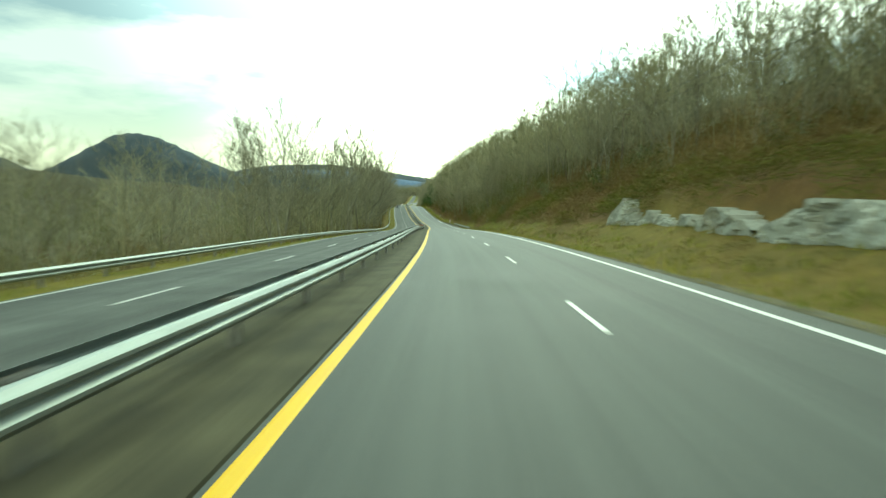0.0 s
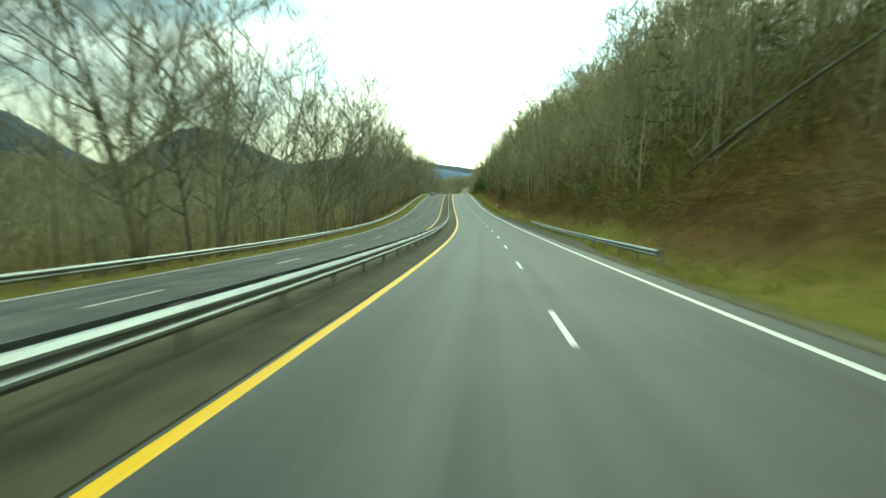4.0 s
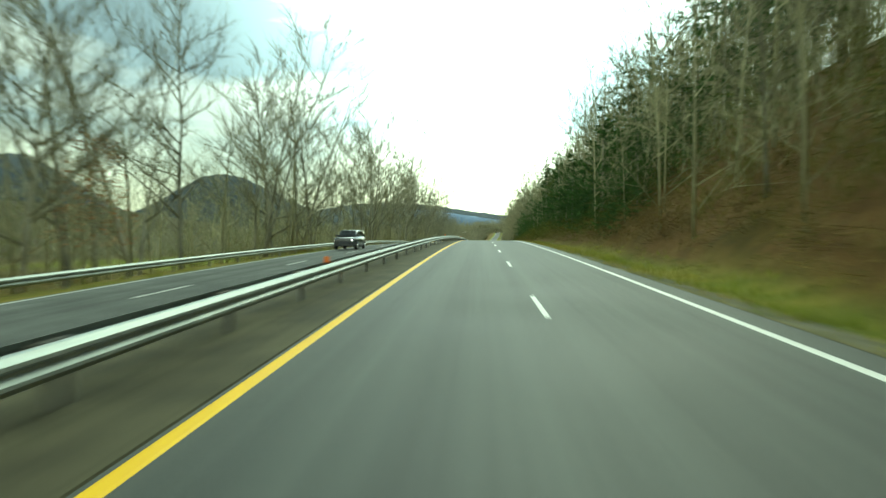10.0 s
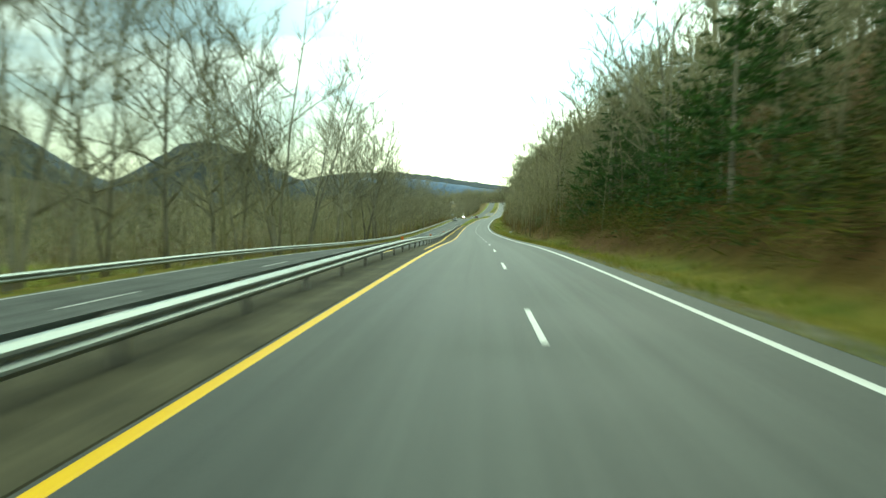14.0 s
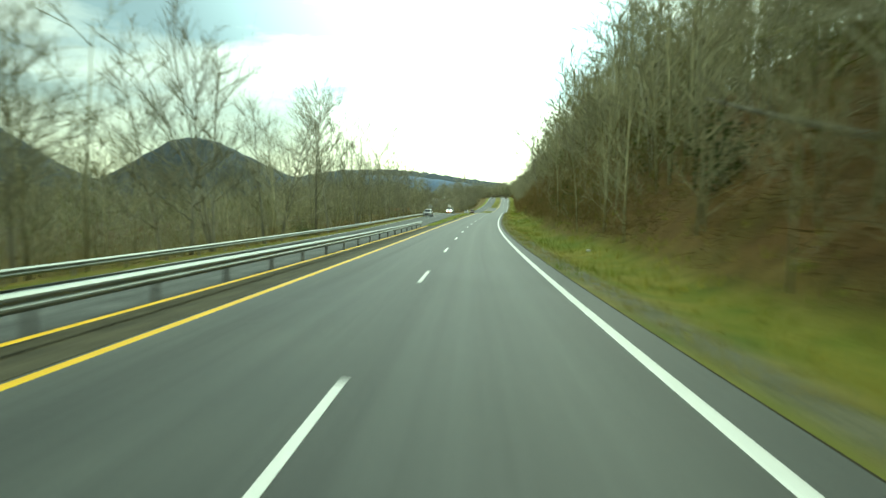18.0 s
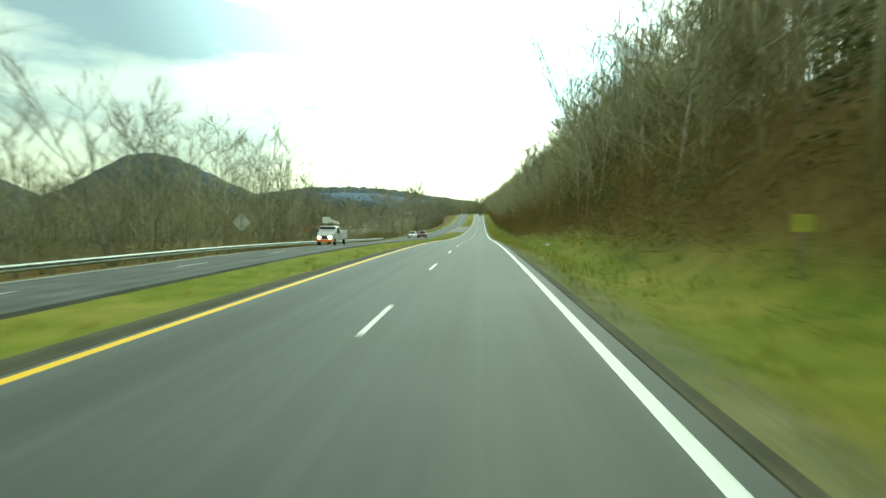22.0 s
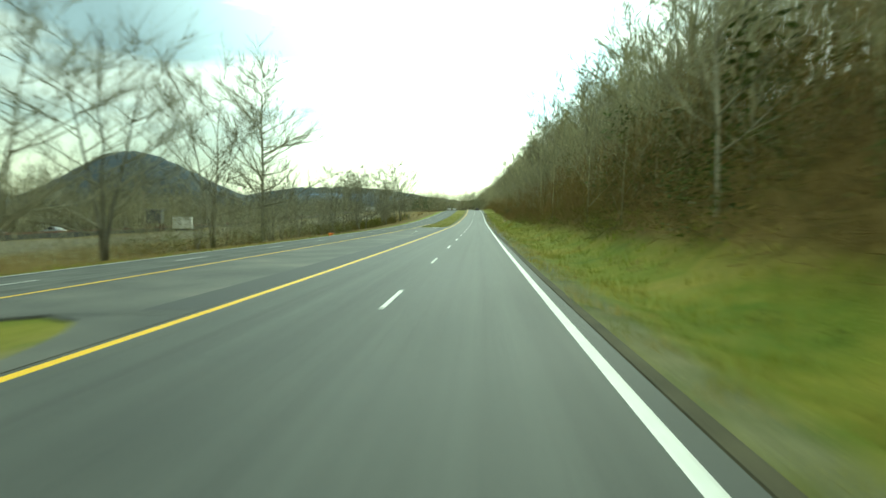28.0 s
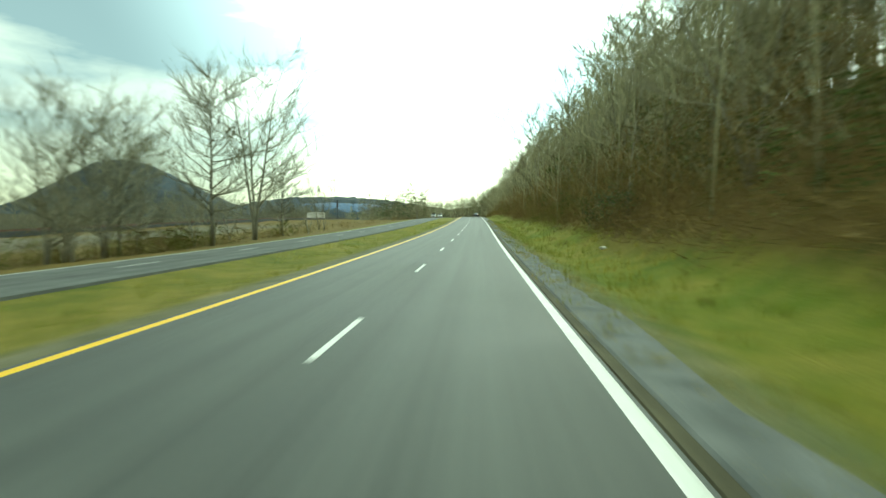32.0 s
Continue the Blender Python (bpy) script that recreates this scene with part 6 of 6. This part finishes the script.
def car(label, s, u, dz, paint, L=4.6, W=1.8, H=1.5, van=False, turn=math.pi, lit=True, ground=False, cat="car", group=""):
    """A car whose nose points along +y before it is turned."""
    c = thing("car", label, cat, frame_at(s, u, dz, turn, ground), group)
    hw, b = W / 2, 0.24
    hood = 0.62 * H if not van else 0.66 * H
    st = [(-L / 2, ring(hw * 0.86, b + 0.15, hood * 0.96)), (-L / 2 + 0.12, ring(hw * 0.95, b + 0.04, hood)), (-L * 0.2, ring(hw, b, hood + 0.02)), (L * 0.18, ring(hw, b, hood)), (L / 2 - 0.35, ring(hw * 0.95, b + 0.02, hood - 0.1)), (L / 2 - 0.06, ring(hw * 0.88, b + 0.08, hood - 0.2)), (L / 2, ring(hw * 0.8, b + 0.14, hood - 0.28))]
    child("body", mesh("body", *loft(st), paint, True), c)
    rear = -L / 2 + (0.15 if van else 0.75)
    front = L * (0.2 if not van else 0.24)
    z0, z1 = hood - 0.02, H
    cab = [(rear, ring(hw * 0.86, z0 - 0.02, z0 + 0.02, 0.02)), (rear + (0.15 if van else 0.55), ring(hw * 0.8, z0, z1 - 0.03, 0.07)), (-L * 0.05, ring(hw * 0.8, z0, z1, 0.07)), (front - 0.75, ring(hw * 0.79, z0, z1 - 0.05, 0.07)), (front, ring(hw * 0.84, z0 - 0.02, z0 + 0.03, 0.02))]
    child("cabin", mesh("cabin", *loft(cab), paint, True), c)
    # glass panes, set just proud of the cabin
    y1, y2 = front - 0.72, front - 0.06
    zt, zb = z1 - 0.1, z0 + 0.06
    def pane(name, corners):
        me = mesh(name, corners + [tuple(Vector(q) * 0.995) for q in corners], [(0, 1, 2, 3), (7, 6, 5, 4), (0, 4, 5, 1), (1, 5, 6, 2), (2, 6, 7, 3), (3, 7, 4, 0)], CAR_GLASS)
        child(name, me, c)
    pane("windscreen", [(-hw * 0.72, y2 + 0.02, zb), (hw * 0.72, y2 + 0.02, zb), (hw * 0.64, y1 + 0.06, zt + 0.05), (-hw * 0.64, y1 + 0.06, zt + 0.05)])
    for sd in (-1, 1):
        x = sd * (hw * 0.815 + 0.012)
        pane("side_window", [(x, rear + 0.7, zb), (x, -L * 0.06, zb), (x, -L * 0.06, zt), (x, rear + 0.85, zt)])
        pane("side_window", [(x, -L * 0.04, zb), (x, front - 0.3, zb), (x, front - 0.78, zt), (x, -L * 0.04, zt)])
        part("mirror", box(bmesh.new(), *sorted((sd * hw * 0.9, sd * (hw * 0.9 + 0.2))), front - 0.35, front - 0.25, hood, hood + 0.14, 0.03), paint, c)
        part("headlight", box(bmesh.new(), *sorted((sd * hw * 0.48, sd * hw * 0.8)), L / 2 - 0.12, L / 2 - 0.012, hood - 0.42, hood - 0.28, 0.02), LAMP_ON if lit else CHROME, c, "lit headlight" if lit else "")
        part("tail_light", box(bmesh.new(), *sorted((sd * hw * 0.6, sd * hw * 0.82)), -L / 2 - 0.012, -L / 2 + 0.1, hood - 0.3, hood - 0.1, 0.02), RED_PAINT, c)
        for y in (-L * 0.3, L * 0.31):
            wheel(c, sd * (hw - 0.09), y, 0.33)
    part("grille", box(bmesh.new(), -hw * 0.42, hw * 0.42, L / 2 - 0.05, L / 2 + 0.008, b + 0.18, hood - 0.32, 0.015), DARK_METAL, c)
    part("bumper", box(bmesh.new(), -hw * 0.8, hw * 0.8, L / 2 - 0.04, L / 2 + 0.05, b + 0.06, b + 0.2, 0.03), paint, c)
    return c


lane_z = lambda s, du: float(opp_z(s)) + du * FALL
on_opp = lambda s, du: (s, float(opp_u(s)) + du, lane_z(s, du) + 0.01)
car("silver sedan with lit headlights in the oncoming lane", *on_opp(447, -1.8), CAR_GREY, 4.7, 1.82, 1.46, group="oncoming cars")
car("dark estate car with lit headlights in the oncoming lane", *on_opp(364, -1.8), CAR_DARK, 4.8, 1.88, 1.68, van=True, group="oncoming cars")
car("grey minivan with lit headlights in the oncoming lane", *on_opp(699, -1.8), CAR_GREY, 4.9, 1.9, 1.75, van=True, group="oncoming cars")
car("white car with lit headlights coming over the crest", *on_opp(1232, 1.8), CAR_WHITE, 4.5, 1.8, 1.5, group="oncoming cars")
car("white van with lit headlights coming over the crest", *on_opp(1250, -1.8), CAR_WHITE, 4.9, 1.95, 1.9, van=True, group="oncoming cars")
car("dark car driving ahead in the outer lane", 1205, 5.4, 0.01, CAR_DARK, 4.6, 1.82, 1.5, turn=0.0, lit=False)
car("dark maroon estate car with lit headlights in the oncoming lane", *on_opp(821.5, 1.8), CAR_RED, 4.75, 1.86, 1.62, van=True, group="oncoming cars")
car("white hatchback in the outer oncoming lane", *on_opp(833.5, -1.8), CAR_WHITE, 4.3, 1.8, 1.52, lit=False, group="oncoming cars")

# utility truck with a boom on its roof
def bucket_truck(s, u, dz):
    t_ = thing("utility_truck", "pale utility truck with a folded white boom", "truck", frame_at(s, u, dz, math.pi, False) @ Matrix.Scale(0.87, 4))
    hw = 1.15
    child("cab", mesh("cab", *loft([(0.4, ring(hw * 0.95, 0.55, 2.35)), (1.5, ring(hw * 0.95, 0.5, 2.4)), (2.1, ring(hw * 0.93, 0.5, 1.75)), (3.1, ring(hw * 0.85, 0.5, 1.55)), (3.3, ring(hw * 0.78, 0.6, 1.35))]), CAR_WHITE, True), t_)
    part("bed", box(bmesh.new(), -hw, hw, -3.4, 0.3, 0.75, 1.85, 0.05), OFF_WHITE, t_)
    for sd in (-1, 1):
        for k_ in range(3):
            part("locker_door", box(bmesh.new(), *sorted((sd * hw, sd * (hw + 0.025))), -3.2 + k_ * 1.15, -2.2 + k_ * 1.15, 0.95, 1.75, 0.01), OFF_WHITE, t_)
        part("headlight", box(bmesh.new(), *sorted((sd * 0.55, sd * 0.85)), 3.2, 3.34, 0.95, 1.15, 0.02), LAMP_ON, t_, "lit headlight")
        part("side_window", box(bmesh.new(), *sorted((sd * hw * 0.94, sd * (hw * 0.94 + 0.02))), 0.75, 1.6, 1.55, 2.2, 0.005), CAR_GLASS, t_)
        part("mirror", box(bmesh.new(), *sorted((sd * 1.2, sd * 1.45)), 1.75, 1.83, 1.5, 1.95, 0.02), DARK_METAL, t_)
        for y in (-2.4, 2.2):
            wheel(t_, sd * (hw - 0.15), y, 0.45, 0.28)
    bm = box(bmesh.new(), -0.95, 0.95, 1.72, 1.75, 1.72, 2.3, 0.005)
    bmesh.ops.rotate(bm, verts=bm.verts, cent=(0, 1.73, 2.0), matrix=Matrix.Rotation(-0.55, 3, "X"))
    bmesh.ops.translate(bm, verts=bm.verts, vec=(0, 0.12, 0.06))
    part("windscreen", bm, CAR_GLASS, t_)
    part("turret", rod(bmesh.new(), 0, -1.6, 1.85, 2.5, 0.32, 14, 0.26), OFF_WHITE, t_)
    bm = box(bmesh.new(), -0.18, 0.18, -3.2, 2.4, 2.75, 3.05, 0.04)
    bmesh.ops.rotate(bm, verts=bm.verts, cent=(0, -1.6, 2.8), matrix=Matrix.Rotation(0.09, 3, "X"))
    part("boom", bm, OFF_WHITE, t_)
    part("bucket", box(bmesh.new(), -0.4, 0.4, 2.2, 2.95, 2.75, 3.5, 0.08), OFF_WHITE, t_)
    part("bumper", box(bmesh.new(), -1.0, 1.0, 3.28, 3.42, 0.5, 0.75, 0.03), ORANGE, t_, "amber-lit front bumper")
    part("grille", box(bmesh.new(), -0.5, 0.5, 3.26, 3.36, 0.85, 1.25, 0.02), DARK_METAL, t_)


bucket_truck(*on_opp(757, -1.8))

# ---------- the gravel lot beyond the road ----------
def container_truck(s, u, turn):
    t_ = thing("container_truck", "white-cabbed truck carrying an orange container on the gravel", "truck", frame_at(s, u, 0, turn))
    box_ = part("container", box(bmesh.new(), -1.2, 1.2, -3.6, 2.6, 1.2, 3.7, 0.03), CONTAINER, t_, "ribbed orange-red container")
    for k_ in range(14):
        y = -3.4 + k_ * 0.44
        for sd in (-1, 1):
            part("rib", box(bmesh.new(), *sorted((sd * 1.2, sd * 1.235)), y, y + 0.16, 1.32, 3.6), CONTAINER, box_)
    part("chassis", box(bmesh.new(), -0.9, 0.9, -3.7, 5.0, 0.75, 1.15, 0.03), DARK_METAL, t_)
    child("cab", mesh("cab", *loft([(2.8, ring(1.1, 0.9, 3.0)), (4.0, ring(1.1, 0.9, 3.0)), (4.4, ring(1.08, 0.9, 2.1)), (5.7, ring(0.95, 0.8, 1.9)), (5.9, ring(0.85, 0.9, 1.7))]), CAR_WHITE, True), t_)
    for sd in (-1, 1):
        part("side_window", box(bmesh.new(), *sorted((sd * 1.09, sd * 1.115)), 3.2, 4.0, 2.1, 2.8, 0.005), CAR_GLASS, t_)
        for y in (-2.8, -1.6, 4.9):
            wheel(t_, sd * 0.95, y, 0.5, 0.3)
    bm = box(bmesh.new(), -0.9, 0.9, 4.18, 4.21, 2.15, 2.85, 0.005)
    part("windscreen", bm, CAR_GLASS, t_)


container_truck(897, -53, -1.45)
dt = thing("tractor_unit", "dark tractor unit with chrome stacks parked on gravel", "truck", frame_at(889, -52, 0, 1.5))
child("cab", mesh("cab", *loft([(0, ring(1.15, 0.8, 3.1)), (1.8, ring(1.15, 0.8, 3.1)), (2.1, ring(1.1, 0.8, 2.2)), (3.6, ring(0.95, 0.8, 1.9))]), DARK_METAL, True), dt)
part("chassis", box(bmesh.new(), -0.5, 0.5, -3.2, 0.2, 0.7, 1.0, 0.03), DARK_METAL, dt)
for sd in (-1, 1):
    part("exhaust_stack", rod(bmesh.new(), sd * 1.05, -0.15, 1.0, 3.6, 0.08), CHROME, dt)
    part("side_window", box(bmesh.new(), *sorted((sd * 1.14, sd * 1.16)), 1.0, 1.7, 2.0, 2.8, 0.005), CAR_GLASS, dt)
    for y in (-2.6, -1.4, 3.0):
        wheel(dt, sd * 1.0, y, 0.5, 0.3)
gt = thing("loading_gate", "dark blue board between two pale posts", "hoarding", frame_at(914, -54, 0, -0.5))
part("board", box(bmesh.new(), -2.1, 2.1, -0.06, 0.06, 0.2, 4.2, 0.02), DARK_METAL, gt)
for x in (-2.4, 2.3):
    part("post", box(bmesh.new(), x - 0.12, x + 0.12, -0.12, 0.12, -0.4, 4.6, 0.02), OFF_WHITE, gt)
sb = thing("storage_box", "small white storage box on the gravel lot", "crate", frame_at(908, -50, 0, 0.2))
part("body", box(bmesh.new(), -0.9, 0.9, -0.6, 0.6, 0.1, 1.9, 0.04), OFF_WHITE, sb)
part("lid", box(bmesh.new(), -0.95, 0.95, -0.65, 0.65, 1.9, 2.0, 0.02), OFF_WHITE, sb)
rc = thing("red_shed", "low red shed with a flat roof by the lot", "shed", frame_at(948, -72, 0, 0.3))
part("wall", box(bmesh.new(), -5, 5, -1.5, 1.5, -0.3, 2.1, 0.03), CONTAINER, rc)
part("roof", box(bmesh.new(), -5.3, 5.3, -1.8, 1.8, 2.1, 2.25, 0.03), RUSTY_IRON, rc)
for i, (s, u, pt_, tn, van) in enumerate([(926, -57, CAR_WHITE, 1.2, False), (962, -70, CAR_GREY, 1.4, True), (972, -72, CAR_WHITE, 1.5, False), (984, -71, CAR_GREY, 1.3, False)]):
    car("parked white car on the gravel lot" if pt_ is CAR_WHITE else "parked grey car on the gravel lot", s, u, 0.02, pt_, 4.6, 1.82, 1.5, van, tn, False, True, group="parked cars")
wb = thing("box_trailer", "white box trailer standing by the railway", "trailer", frame_at(1008, -60, 0, 0.35))
body_ = part("body", box(bmesh.new(), -1.9, 1.9, -1.3, 1.3, 0.55, 3.1, 0.06), OFF_WHITE, wb)
for k_ in range(7):
    part("rib", box(bmesh.new(), -1.75 + k_ * 0.56, -1.69 + k_ * 0.56, -1.325, -1.3, 0.65, 3.0), OFF_WHITE, body_)
part("chassis", box(bmesh.new(), -1.8, 1.8, -0.9, 0.9, 0.35, 0.55, 0.02), DARK_METAL, wb)
for x in (-1.2, 1.2):
    for y in (-1.05, 1.05):
        bm = bmesh.new()
        bmesh.ops.create_cone(bm, cap_ends=True, segments=16, radius1=0.38, radius2=0.38, depth=0.22, matrix=Matrix.Translation((x, y, 0.38)) @ Matrix.Rotation(math.pi / 2, 4, "X"))
        part("wheel", bm, RUBBER, wb)
hp = thing("hopper_tower", "dark iron hopper with a pale roof on four rusty legs", "hopper", frame_at(999, -61, 0, 0.3))
part("bin", box(bmesh.new(), -1.4, 1.4, -1.2, 1.2, 1.9, 4.6, 0.05), DARK_METAL, hp)
part("roof", box(bmesh.new(), -1.75, 1.75, -1.5, 1.5, 4.6, 4.75, 0.02), STEEL_DULL, hp)
for x in (-1.25, 1.25):
    for y in (-1.05, 1.05):
        part("leg", box(bmesh.new(), x - 0.1, x + 0.1, y - 0.1, y + 0.1, -0.4, 1.92, 0.01), RUSTY_IRON, hp)
wt = thing("box_trailer", "white box trailer beside a dark shed across the flats", "trailer", frame_at(1272, -68, 0, 0.2))
part("body", box(bmesh.new(), -4.0, 4.0, -1.3, 1.3, 0.8, 3.6, 0.06), OFF_WHITE, wt)
part("chassis", box(bmesh.new(), -3.8, 3.8, -1.0, 1.0, 0.3, 0.8, 0.02), DARK_METAL, wt)
sm = thing("signal_mast", "dark railway signal mast with two heads", "railway signal", frame_at(1290, -62))
part("mast", rod(bmesh.new(), 0, 0, -0.5, 8.5, 0.16, 10, 0.12), DARK_METAL, sm)
for z in (6.2, 8.0):
    hd = part("signal_head", box(bmesh.new(), -0.42, 0.42, -0.28, 0.02, z, z + 1.9, 0.08), DARK_METAL, sm)
    part("lens", rod(bmesh.new(), 0, -0.3, z + 1.1, z + 1.3, 0.12), RUSTY_IRON, hd)

# railway: low ballast bank with two rails
def rail_u(s):
    return float(np.interp(s, [840, 900, 960, 1100, 1300, 1600], [-49, -56, -63, -66, -66, -62]))


rw = tagged(new("railway_track"), "dark railway track on a low ballast bank", "railway")
child("ballast", strip("ballast", DARK_ASPHALT, 835, 1600, lambda s: rail_u(s) - 1.6, lambda s: rail_u(s) + 1.6, lambda s: float(ground_z(s, rail_u(s))) + 0.75, lambda s: float(ground_z(s, rail_u(s))) + 0.75, 8, 1.0), rw)
for o_ in (-0.72, 0.72):
    child("rail", strip("rail", RUSTY_IRON, 835, 1600, lambda s: rail_u(s) + o_ - 0.05, lambda s: rail_u(s) + o_ + 0.05, lambda s: float(ground_z(s, rail_u(s))) + 0.98, lambda s: float(ground_z(s, rail_u(s))) + 0.98, 8, 0.25), rw)
